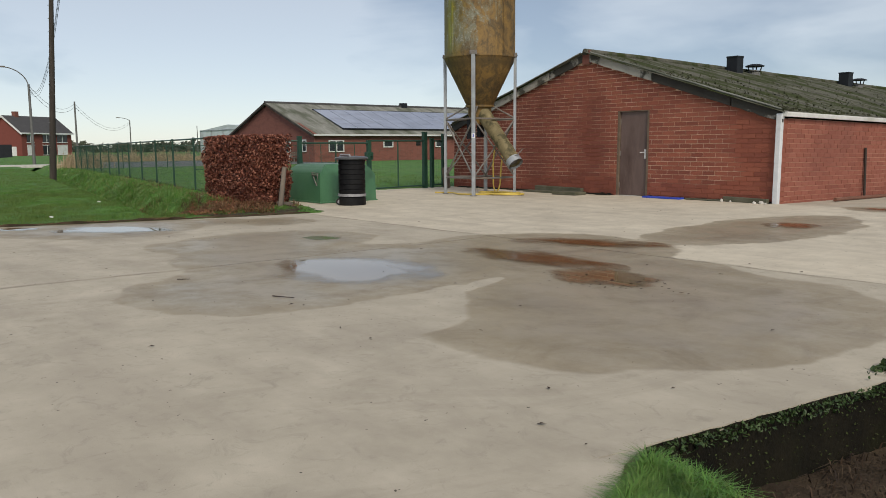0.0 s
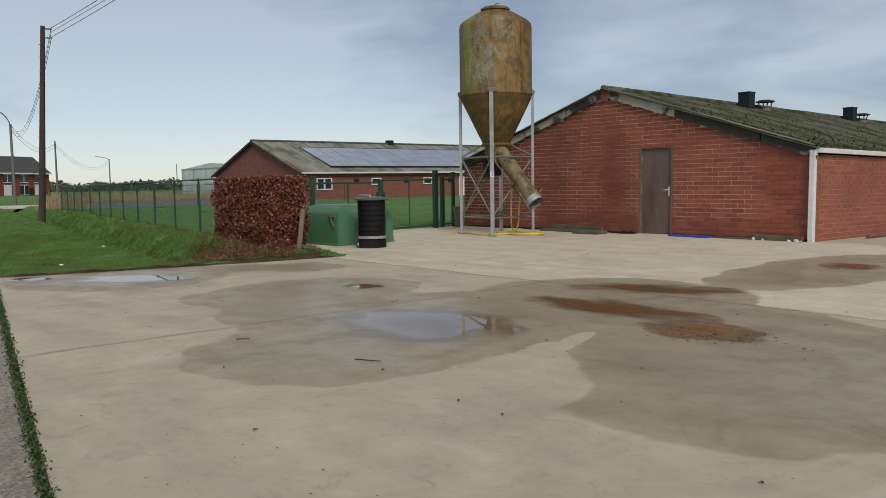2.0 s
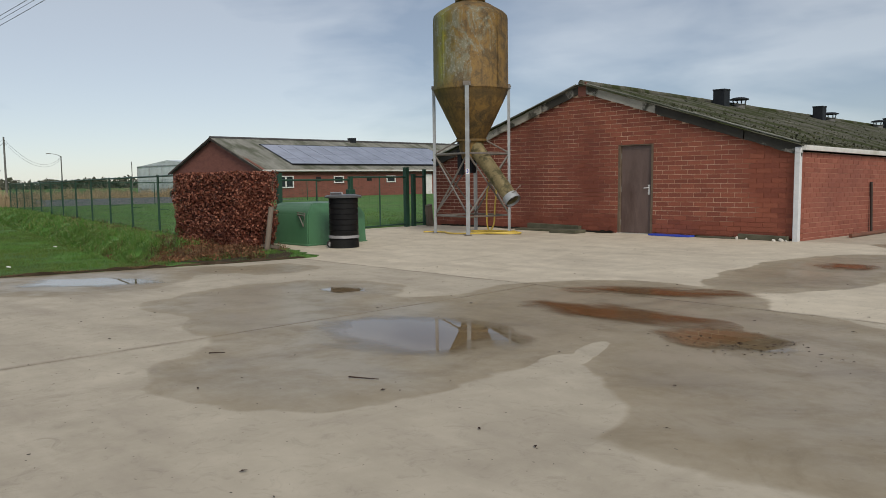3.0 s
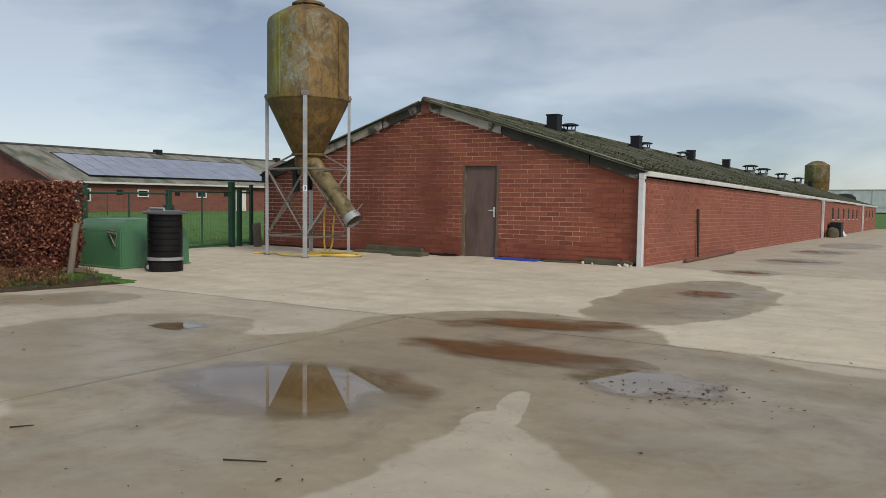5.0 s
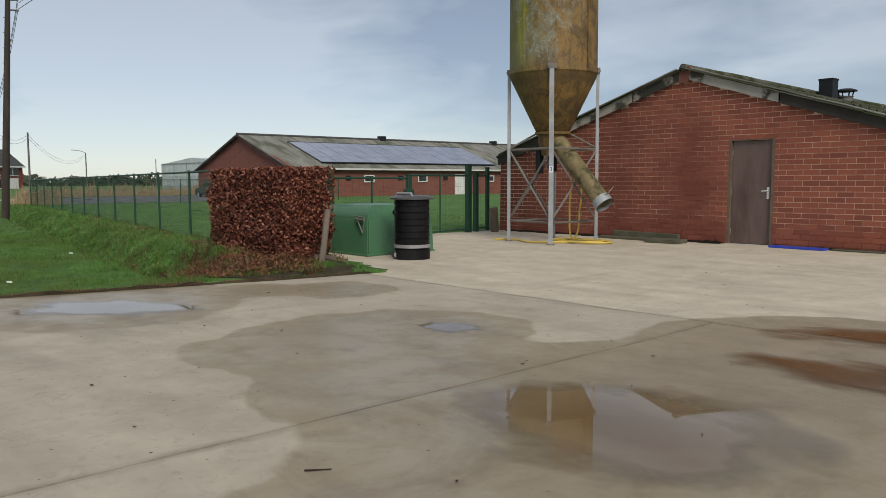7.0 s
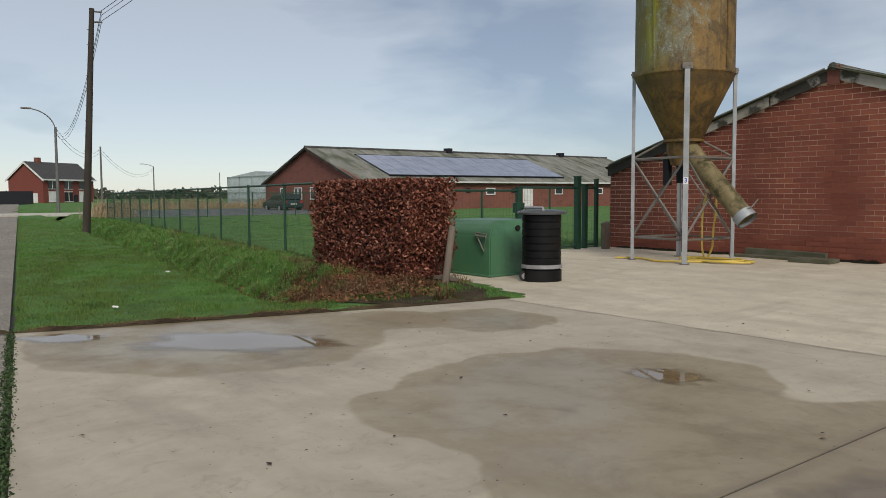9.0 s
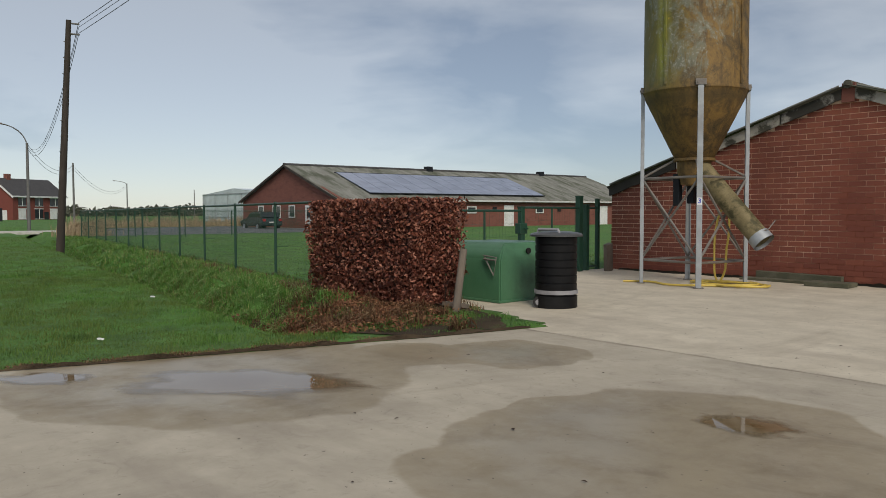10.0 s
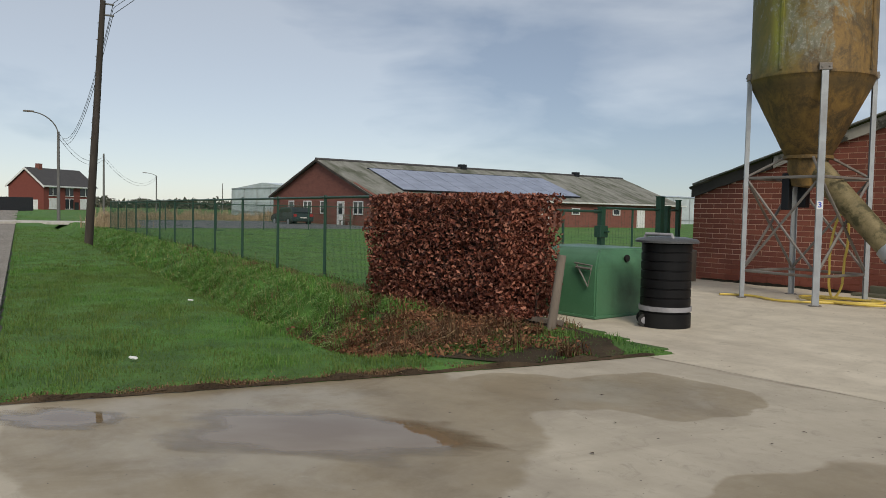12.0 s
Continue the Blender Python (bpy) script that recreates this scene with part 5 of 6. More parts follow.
# ---- the far barn with solar panels ----
def build_far_barn():
    far = empty("barn", label="wide red brick barn with grey roof and solar panels", category="barn")
    x0, x1, xm, y0, y1, eave, ridge = -64.85, -48.85, -56.85, 17.58, 55.0, 2.30, 5.15
    bm = bmesh.new()
    prism(bm, [(x0, -0.5), (x1, -0.5), (x1, eave), (xm, ridge - 0.1), (x0, eave)], y0, y0 + 0.25)
    wall = part("gable_wall", bm, "brick_far", far)
    bm = bmesh.new()
    box(bm, (x1 - 0.25, y0 + 0.25, -0.5), (x1, y1, eave))
    box(bm, (x0, y0 + 0.25, -0.5), (x0 + 0.25, y1, eave))
    box(bm, (x0 + 0.25, y1 - 0.25, -0.5), (x1 - 0.25, y1, eave))
    part("side_wall", bm, "brick_far", far)
    sl = math.hypot(xm - x0, ridge - eave)
    for sgn in (1, -1):
        vs, fs = [], []
        n = 640
        for i in range(n + 1):
            y = y0 - 0.3 + (y1 - y0 + 0.6) * i / n
            w = 0.03 * math.sin(2 * math.pi * i / 3.0)
            for s in (0, 0.33, 0.331, 0.66, 0.661, 1.04):
                step = 0.03 * (s > 0.3305) + 0.03 * (s > 0.6605)
                vs.append((xm + sgn * s * (xm - x0), y, ridge - s * (ridge - eave) + w - step))
        for i in range(n):
            for k in range(5):
                a = i * 6 + k
                fs.append((a, a + 6, a + 7, a + 1))
        mesh_of("roof_slope", vs, fs, "roof_far", far, "grey corrugated roof slope")
        bm = bmesh.new()
        e = sgn * 8.3
        prism(bm, [(xm, ridge + 0.02), (xm + e, ridge + 0.02 - abs(e) * (ridge - eave) / 8.0), (xm + e, ridge - 0.16 - abs(e) * (ridge - eave) / 8.0), (xm, ridge - 0.16)], y0 - 0.34, y0 - 0.28)
        part("verge_board", bm, "pole", far)
    part("ridge_capping", tube(bmesh.new(), [(xm, y, ridge + 0.03) for y in np.linspace(y0 - 0.3, y1 + 0.3, 6)], 0.12, 8), "tile", far)
    bm = bmesh.new()
    prism(bm, [(x1 + 0.3, eave - 0.02), (x1 + 0.46, eave - 0.02), (x1 + 0.44, eave - 0.16), (x1 + 0.32, eave - 0.16)], y0 - 0.2, y1 + 0.2)
    part("gutter", bm, "white", far, "white gutter")
    for y in (32.5, 47.8):
        part("chimney", box(bmesh.new(), (xm - 0.3, y - 0.3, ridge - 0.2), (xm + 0.3, y + 0.3, ridge + 0.38)), "vent", far)

    def opening(lo, hi, frame, glass):
        """A framed opening; lo and hi on one wall plane, thin in one axis."""
        thin = 0 if hi[0] - lo[0] < 0.2 else 1
        w = part("window", box(bmesh.new(), lo, hi), glass, far)
        u = 1 - thin
        t = 0.09
        bars = [(lo[u], lo[u] + t, lo[2], hi[2]), (hi[u] - t, hi[u], lo[2], hi[2]), (lo[u] + t, hi[u] - t, hi[2] - t, hi[2]), (lo[u] + t, hi[u] - t, lo[2], lo[2] + t)]
        if hi[u] - lo[u] > 1.1:
            m = (lo[u] + hi[u]) / 2
            bars.append((m - 0.06, m + 0.06, lo[2] + t, hi[2] - t))
        bm = bmesh.new()
        for a, b, c, d in bars:
            p, q = [0, 0, c], [0, 0, d]
            p[u], q[u] = a, b
            p[thin] = lo[thin] - (0.03 if thin == 1 else -0.06)
            q[thin] = hi[thin] - (0.03 if thin == 1 else -0.06)
            box(bm, p, q)
        part("window_frame", bm, frame, w, "white window frame")
    for a, b in ((-61.9, -60.9), (-59.3, -57.9), (-56.5, -55.5), (-51.5, -50.1)):
        opening((a, y0 - 0.02, 0.82), (b, y0 + 0.05, 1.85), "white", "glass")
    opening((x1 - 0.05, 18.9, 0.80), (x1 + 0.02, 20.4, 1.78), "white", "glass")
    for y in (24.4, 30.2, 38.6, 44.2):
        opening((x1 - 0.05, y, 1.15), (x1 + 0.02, y + 1.05, 1.75), "white", "glass")
    for y in (22.6, 28.0, 33.2, 41.6):
        part("air_inlet", box(bmesh.new(), (x1 - 0.05, y, 1.3), (x1 + 0.03, y + 0.5, 1.7)), "dark", far)
    for y in (34.6, 47.8):
        part("door", box(bmesh.new(), (x1 - 0.05, y, -0.1), (x1 + 0.03, y + 1.2, 1.85)), "white", far, "white panel door")
    d = part("door", box(bmesh.new(), (-53.85, y0 - 0.04, -0.12), (-52.8, y0 + 0.05, 1.82)), "white", far, "white door with a glazed upper half")
    part("pane", box(bmesh.new(), (-53.6, y0 - 0.05, 0.85), (-53.05, y0 - 0.042, 1.65)), "glass", d)
    # solar panels in two rows on the slope that faces the yard
    nx, nz = (ridge - eave) / sl, 8.0 / sl
    for row in range(4):
        for k in range(13):
            s0, s1 = 0.24 + row * 0.155, 0.24 + (row + 1) * 0.155 - 0.004
            ya = 21.1 + k * 1.53
            bm = bmesh.new()
            v = []
            for s, y in ((s0, ya), (s1, ya), (s1, ya + 1.47), (s0, ya + 1.47)):
                v.append(Vector((xm + s * 8.0 + 0.12 * nx, y, ridge - s * (ridge - eave) + 0.12 * nz)))
            lo = [bm.verts.new(p - Vector((nx, 0, nz)) * 0.04) for p in v]
            hi = [bm.verts.new(p) for p in v]
            bm.faces.new(hi)
            bm.faces.new(lo[::-1])
            for i in range(4):
                bm.faces.new((lo[i], lo[(i + 1) % 4], hi[(i + 1) % 4], hi[i]))
            bmesh.ops.recalc_face_normals(bm, faces=bm.faces)
            part("solar_panel", bm, "solar", far, "solar panel with the reflected sky in its blue-grey colour")
    bm = bmesh.new()
    for s, w in ((0.23, 0.03), (0.865, 0.03)):
        c = Vector((xm + s * 8, 0, ridge - s * (ridge - eave) + 0.08))
        rod(bm, (c.x, 21.0, c.z), (c.x, 41.0, c.z), 0.05, n=6)
    part("panel_rail", bm, "vent", far)


build_far_barn()


def build_bench():
    b = empty("garden_bench", pose(-51.8, 17.1, -0.08), label="small wooden garden bench by the far barn wall", category="bench")
    for z, y in ((0.42, -0.12), (0.42, 0.02), (0.42, 0.16)):
        part("seat_slat", box(bmesh.new(), (-0.7, y - 0.06, z), (0.7, y + 0.06, z + 0.03)), "wood", b)
    for z in (0.6, 0.78):
        part("back_slat", box(bmesh.new(), (-0.7, 0.2, z), (0.7, 0.23, z + 0.11)), "wood", b)
    for x in (-0.6, 0.6):
        part("leg", box(bmesh.new(), (x - 0.04, -0.16, 0), (x + 0.04, -0.08, 0.42)), "wood", b)
        part("leg", box(bmesh.new(), (x - 0.04, 0.16, 0), (x + 0.04, 0.2, 0.9)), "wood", b)


build_bench()


def build_car():
    car = empty("car", pose(-56.3, 14.95, -0.14, 0, 0, 176), label="dark green estate car parked before the far barn", category="car")
    bm = bmesh.new()
    prism(bm, [(-2.15, 0.35), (-2.2, 0.6), (-2.1, 0.95), (-1.9, 1.0), (1.0, 0.95), (2.0, 0.8), (2.15, 0.6), (2.1, 0.3)], -0.86, 0.86)
    bmesh.ops.bevel(bm, geom=bm.edges[:], offset=0.06, segments=2, affect="EDGES")
    body = part("body", bm, "paint_car", car, "", True)
    bm = bmesh.new()
    prism(bm, [(-1.95, 0.98), (-1.6, 1.42), (-0.2, 1.47), (0.45, 1.38), (1.15, 0.95)], -0.74, 0.74)
    bmesh.ops.bevel(bm, geom=bm.edges[:], offset=0.05, segments=2, affect="EDGES")
    part("cabin", bm, "paint_car", body, "", True)
    for s in (-1, 1):
        bm = bmesh.new()
        prism(bm, [(-1.6, 1.02), (-1.4, 1.35), (0.35, 1.33), (0.85, 1.02)], s * 0.742, s * 0.752)
        part("side_window", bm, "glass", car)
        part("tail_light", box(bmesh.new(), (-2.2, s * 0.66 - 0.12, 0.72), (-2.12, s * 0.66 + 0.12, 0.92)), "red_lens", car)
        for x in (-1.35, 1.3):
            w = part("wheel", rod(bmesh.new(), (x, s * 0.70, 0.31), (x, s * 0.88, 0.31), 0.31, n=20), "rubber", car)
            part("rim", rod(bmesh.new(), (x, s * 0.881, 0.31), (x, s * 0.89, 0.31), 0.2, n=16), "zinc", w)
    bm = bmesh.new()
    v = [bm.verts.new(p) for p in ((-1.97, -0.6, 1.05), (-1.97, 0.6, 1.05), (-1.71, 0.6, 1.38), (-1.71, -0.6, 1.38))]
    bm.faces.new(v)
    part("rear_window", bm, "glass", car)
    part("number_plate", box(bmesh.new(), (-2.215, -0.25, 0.6), (-2.2, 0.25, 0.7)), "white", car, "blank white plate")


build_car()


def build_asphalt():
    bm = bmesh.new()
    f = bm.faces.new([bm.verts.new((x, y, 0.025)) for x, y in ((-42.5, 17.2), (-43.0, -1.2), (-64, 2.5), (-66, 17.2))])
    tagged(part("drive", bm, "asphalt"), "grey wet asphalt drive before the far barn", "driveway", kind="structure")
    bm = bmesh.new()
    box(bm, (-0.4, -4.2, -0.1), (3.4, 3.0, 0.06), pose(-57.5, -1.6, 0.0, 0, 0, -10))
    tagged(part("driveway_slab", bm, "stone"), "pale concrete crossing slab over the verge ditch", "driveway", kind="structure")


build_asphalt()


# ---- poles, lamps, cables ----
def build_poles():
    pole = empty("utility_pole", pose(-28.1, -6.98, -0.05), label="tall dark tarred wooden utility pole on the verge", category="utility pole")
    part("mast", rod(bmesh.new(), (0, 0, -0.3), (0.6, 0.3, 7.75), 0.14, 0.085, 12), "pole", pole, "", True)
    for k in range(12):
        z = 1.3 + k * 0.52
        part("step", rod(bmesh.new(), (0.077 * z + 0.02, 0.039 * z - 0.135, z), (0.077 * z + 0.11, 0.039 * z - 0.11, z), 0.012, n=5), "zinc_dull", pole)
    for dz in (7.3, 7.65):
        part("insulator", rod(bmesh.new(), (0.58, 0.25, dz), (0.66, 0.62, dz), 0.03, n=8), "pole_grey", pole)

    def lamp(x, y, top, arm, rise=1.6):
        ob = empty("street_lamp", pose(x, y, -0.05), label="street lamp with a curved arm on a grey pole", category="street lamp", group="street lamps along the road")
        part("mast", rod(bmesh.new(), (0, 0, -0.2), (0, 0, top), 0.13, 0.09, 10), "pole_grey", ob, "", True)
        if arm:
            pts = [(0, -arm * (1 - math.cos(t)), top - 0.3 + rise * math.sin(t)) for t in np.linspace(0, math.pi / 2 * 0.92, 12)]
            part("arm", tube(bmesh.new(), pts, 0.045, 6), "pole_grey", ob, "", True)
            e = Vector(pts[-1])
            part("lamp_head", box(bmesh.new(), (e.x - 0.1, e.y - 0.65, e.z - 0.04), (e.x + 0.1, e.y + 0.05, e.z + 0.08), None, 0.03), "zinc_dull", ob)
        return ob
    lamp(-63.85, -0.1, 6.5, 1.9)
    lamp(-91.5, 10.45, 6.75, 0)
    lamp(-143.2, 33.2, 6.5, 2.0, 0.7)
    lamp(-185.4, 63.1, 6.8, 0)

    def cable(a, b, sag, r):
        pts = [Vector(a).lerp(Vector(b), t) - Vector((0, 0, sag * 4 * t * (1 - t))) for t in np.linspace(0, 1, 24)]
        loose("cable", tube(bmesh.new(), pts, r, 5), "cable", "black overhead cable sagging between the poles", "cable", "overhead cables")
    for dz, r in ((7.3, 0.010), (7.65, 0.010), (7.5, 0.008)):
        cable((-27.45, -6.38, dz), (-63.85, -0.1, dz - 1.25), 1.9, r)
        cable((-27.45, -6.38, dz), (26.0, -9.0 + 0.8 * (dz - 7.3), dz + 0.5), 0.5, r)
        if dz != 7.5:
            cable((-63.85, -0.1, dz - 1.25), (-91.5, 10.45, dz - 1.2), 1.2, 0.014)
            cable((-91.5, 10.45, dz - 1.2), (-143.2, 33.2, dz - 1.4), 2.0, 0.014)


build_poles()


# ---- house, greenhouses, distant silo ----
def build_house():
    m = pose(-150.2, 16.3, -0.7, 0, 0, 35.0)
    house = empty("house", m, label="two-storey red brick house with a dark tiled roof", category="house")
    W, L, E, R = 7.6, 12.4, 5.0, 7.9
    bm = bmesh.new()
    prism(bm, [(-W, 0), (0, 0), (0, E), (-W / 2, R - 0.1), (-W, E)], 0, L)
    part("wall", bm, "brick_house", house)
    for sgn in (1, -1):
        bm = bmesh.new()
        e = sgn * (W / 2 + 0.4)
        k = (R - E) / (W / 2)
        prism(bm, [(-W / 2, R + 0.15), (-W / 2 + e, R + 0.15 - abs(e) * k), (-W / 2 + e, R - abs(e) * k), (-W / 2, R)], -0.3, L + 0.3)
        part("roof", bm, "tile", house)
        bm = bmesh.new()
        prism(bm, [(-W / 2, R + 0.12), (-W / 2 + e, R + 0.12 - abs(e) * k), (-W / 2 + e, R - 0.25 - abs(e) * k), (-W / 2, R - 0.25)], -0.36, -0.3)
        part("barge_board", bm, "white", house)
    part("gutter", box(bmesh.new(), (0.3, -0.3, E - 0.35), (0.5, L + 0.3, E - 0.1)), "white", house)
    part("chimney", box(bmesh.new(), (-W / 2 - 0.4, 2.5, R - 0.4), (-W / 2 + 0.4, 3.3, R + 0.9)), "brick_far", house)
    for y, w in ((1.2, 1.7), (5.0, 1.9), (8.6, 2.6)):
        for z, h in ((0.9, 1.7), (3.2, 1.35)):
            win = part("window", box(bmesh.new(), (0.01, y, z), (0.06, y + w, z + h)), "white" if z < 1 and y != 5.0 else "glass", house, "white roller shutter" if z < 1 and y != 5.0 else "")
            bm = bmesh.new()
            box(bm, (0.02, y - 0.1, z + h), (0.1, y + w + 0.1, z + h + 0.12))
            box(bm, (0.02, y - 0.1, z - 0.1), (0.12, y + w + 0.1, z))
            box(bm, (0.02, y + w / 2 - 0.05, z), (0.1, y + w / 2 + 0.05, z + h))
            part("window_frame", bm, "white", win)
    part("door", box(bmesh.new(), (0.01, 7.2, 0.0), (0.07, 8.2, 2.1)), "glass", house)
    part("window", box(bmesh.new(), (-3.1, -0.06, 0.7), (-1.2, -0.01, 2.4)), "white", house, "white roller shutter")
    wall = box(bmesh.new(), (-0.2, -9.0, 0), (0.2, 0, 2.6), pose(-138.3, 12.4, -0.6, 0, 0, -8))
    tagged(part("garden_wall", wall, "vent"), "dark boarded garden fence beside the house", "fence")


build_house()


def build_greenhouse(x0, x1, y0, y1, eave, label):
    g = empty("greenhouse", label=label, category="greenhouse")
    bm = bmesh.new()
    prism(bm, [(x0, -0.5), (x1, -0.5), (x1, eave), ((x0 + x1) / 2, eave + 0.7), (x0, eave)], y0, y1)
    part("glazing", bm, "greenhouse", g)
    bm = bmesh.new()
    n = int((y1 - y0) / 4)
    for k in range(n + 1):
        y = y0 + (y1 - y0) * k / n
        box(bm, (x1, y - 0.06, -0.3), (x1 + 0.06, y + 0.06, eave))
    for k in range(int((x1 - x0) / 4) + 1):
        x = x0 + 4 * k
        box(bm, (x - 0.06, y0 - 0.06, -0.3), (x + 0.06, y0, eave))
    for z in (0.6, eave):
        box(bm, (x0, y0 - 0.07, z - 0.06), (x1, y0, z + 0.06))
        box(bm, (x1, y0, z - 0.06), (x1 + 0.07, y1, z + 0.06))
    part("glazing_frame", bm, "zinc", g)


build_greenhouse(-105, -86, 31, 60, 3.7, "pale glass greenhouse beyond the reeds")
build_greenhouse(-96, -70, 75, 140, 3.9, "pale glass greenhouse behind the far barn")
build_greenhouse(-30, 110, 190, 230, 4.6, "long blue-grey glass greenhouse beyond the yard")


def build_far_silo():
    s = empty("feed_silo", pose(-5.3, 64.0, 0), label="ochre feed silo standing beyond the barn", category="silo")
    part("bin", lathe(bmesh.new(), [(0.3, 1.4), (1.05, 2.6), (1.05, 4.75), (0.5, 5.1), (0, 5.2)], 24), "silo", s, "", True)
    for k in range(4):
        a = k * math.pi / 2 + 0.6
        part("leg", rod(bmesh.new(), (math.cos(a), math.sin(a), 0), (math.cos(a), math.sin(a), 2.7), 0.06, n=6), "zinc", s)
    t = lathe(bmesh.new(), [(0.95, 0), (0.95, 1.9), (0.6, 2.2), (0, 2.3)], 20, (-3.4, 68.5))
    loose("water_tank", t, "vent", "low dark round tank beyond the barn end", "tank", "", True)


build_far_silo()


# ---- the ditch head by the road ----
def build_headwall():
    bm = bmesh.new()
    m = pose(6.05, -12.5, 0, 0, 0, -8.7)
    steps = 1
    for k in range(steps):
        a, b = -0.35 + 2.23 * k / steps, -0.35 + 2.23 * (k + 1) / steps
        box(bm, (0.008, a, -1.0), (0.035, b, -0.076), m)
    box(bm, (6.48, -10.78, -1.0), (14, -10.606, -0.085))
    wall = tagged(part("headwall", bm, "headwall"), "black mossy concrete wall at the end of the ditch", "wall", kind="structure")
    edge = [(0.03 + 0.012 * noise.noise((t * 3, 1, 2)) + 0.01 * noise.noise((t * 11, 1, 2)), t) for t in np.linspace(-0.33, 1.85, 40)]
    bm = bmesh.new()
    ring = [m @ Vector((-0.01, t, -0.068)) for _, t in edge] + [m @ Vector((x, t, -0.068)) for x, t in edge[::-1]]
    f = bm.faces.new([bm.verts.new(p) for p in ring])
    ext = bmesh.ops.extrude_face_region(bm, geom=[f])
    for v in ext["geom"]:
        if isinstance(v, bmesh.types.BMVert):
            v.co.z -= 0.025
    bmesh.ops.recalc_face_normals(bm, faces=bm.faces)
    part("coping", bm, "yard", wall, "broken concrete lip over the ditch wall")
    for x, y, a in ((7.05, -12.75, 20), (7.75, -11.9, -15)):
        bm = bmesh.new()
        d = Vector((math.cos(radians(a)), math.sin(radians(a)), 0.1))
        p = Vector((x, y, -0.36))
        rod(bm, p - d * 0.45, p + d * 0.1, 0.13, 0.13, 20, False)
        rod(bm, p + d * 0.1, p - d * 0.44, 0.105, 0.105, 20, False)
        rod(bm, p - d * 0.02, p - d * 0.03, 0.105, 0.105, 16)
        loose("drain_pipe", bm, "pole_grey", "grey drain pipe end lying in the ditch", "pipe", "drain pipes", True)


build_headwall()


def build_ditch_bed():
    xs, ys = np.linspace(6.2, 12, 24), np.linspace(-12.75, -10.7, 18)
    vs = [(x, y, height(x, y) + 0.02 + 0.04 * noise.noise((x * 3, y * 3, 0))) for y in ys for x in xs]
    fs = [(j * 24 + i, j * 24 + i + 1, (j + 1) * 24 + i + 1, (j + 1) * 24 + i) for j in range(17) for i in range(23)]
    tagged(mesh_of("ditch_bed", vs, fs, "earth"), "bare brown earth in the bottom of the ditch", "ditch", kind="structure")


build_ditch_bed()


# ---- grass, weeds, litter ----
def blades(name, rng, n, spot, length, width, material, label, lean=0.5, category="grass"):
    """Single bent blades: a root pair, a middle pair and a tip."""
    vs, fs = np.empty((n * 5, 3)), []
    for i in range(n):
        x, y, z = spot(rng)
        a = rng.uniform(0, 2 * math.pi)
        h, w = rng.uniform(*length) * (0.75 + 0.9 * max(-0.3, noise.noise((x * 2.3, y * 2.3, 1.5)))), rng.uniform(*width)
        k = rng.uniform(0.2, 1.0) * lean
        dx, dy = math.cos(a), math.sin(a)
        sx, sy = -dy * w, dx * w
        m, t = h * 0.55, h
        vs[5 * i:5 * i + 5] = ((x - sx, y - sy, z), (x + sx, y + sy, z), (x + sx * 0.7 + dx * m * k * 0.4, y + sy * 0.7 + dy * m * k * 0.4, z + m),
                               (x - sx * 0.7 + dx * m * k * 0.4, y - sy * 0.7 + dy * m * k * 0.4, z + m), (x + dx * t * k, y + dy * t * k, z + t * (1 - 0.45 * k)))
        fs += [(5 * i, 5 * i + 1, 5 * i + 2, 5 * i + 3), (5 * i + 3, 5 * i + 2, 5 * i + 4)]
    return tagged(mesh_of(name, vs.tolist(), fs, material), label, category, kind="stuff")


def in_verge(x0, x1, bias=1.0):
    def spot(r):
        while True:
            x = x1 + (x0 - x1) * r.random() ** bias
            y = r.uniform(-13.6, 0.5)
            if y < road_edge(x) + 0.06 or y > fence_line(x) + 0.4:
                continue
            if x > yard_left(y) - 0.02 or (x < -9 and abs(y - ditch_line(x)) < 0.3 and r.random() < 0.8) or (((x + 7.75) / 2.2) ** 2 + ((y + 8.75) / 1.2) ** 2 < 1 and r.random() < 0.86):
                continue
            return x, y, height(x, y) - 0.01
    return spot


def on_bank(x0, x1):
    def spot(r):
        while True:
            x = r.uniform(x0, x1)
            y = fence_line(x) + r.uniform(-1.7, 0.3)
            if noise.noise((x * 1.3, y * 1.3, 9)) > -0.12 + 0.25 * r.random() - 0.15:
                return x, y, height(x, y) - 0.01
    return spot


def hedge_foot(r):
    while True:
        x, y = r.uniform(-10.6, -5.5), r.uniform(-9.3, -6.9)
        if x < min(-6.7, yard_left(y) - 0.02) and y < -6.75 - 0.24 * (x + 7.9) - 0.02 and noise.noise((x * 1.7, y * 1.7, 3)) > r.uniform(-0.5, 0.15):
            return x, y, height(x, y) - 0.01


def wedge(r):
    while True:
        x, y = r.uniform(-8.5, -5.3), r.uniform(-9.2, -6.8)
        if x < yard_left(y) - 0.02 and y < -6.85 - 0.24 * (x + 7.9) and noise.noise((x * 2.2, y * 2.2, 4)) > r.uniform(-0.5, 0.5):
            return x, y, height(x, y) - 0.01


def beyond_fence(r):
    while True:
        x = -42 + 32 * r.random() ** 0.6
        y = r.uniform(fence_line(x) + 0.2, min(fence_line(x) + 12, 14))
        if x < -10.6:
            return x, y, height(x, y) - 0.01


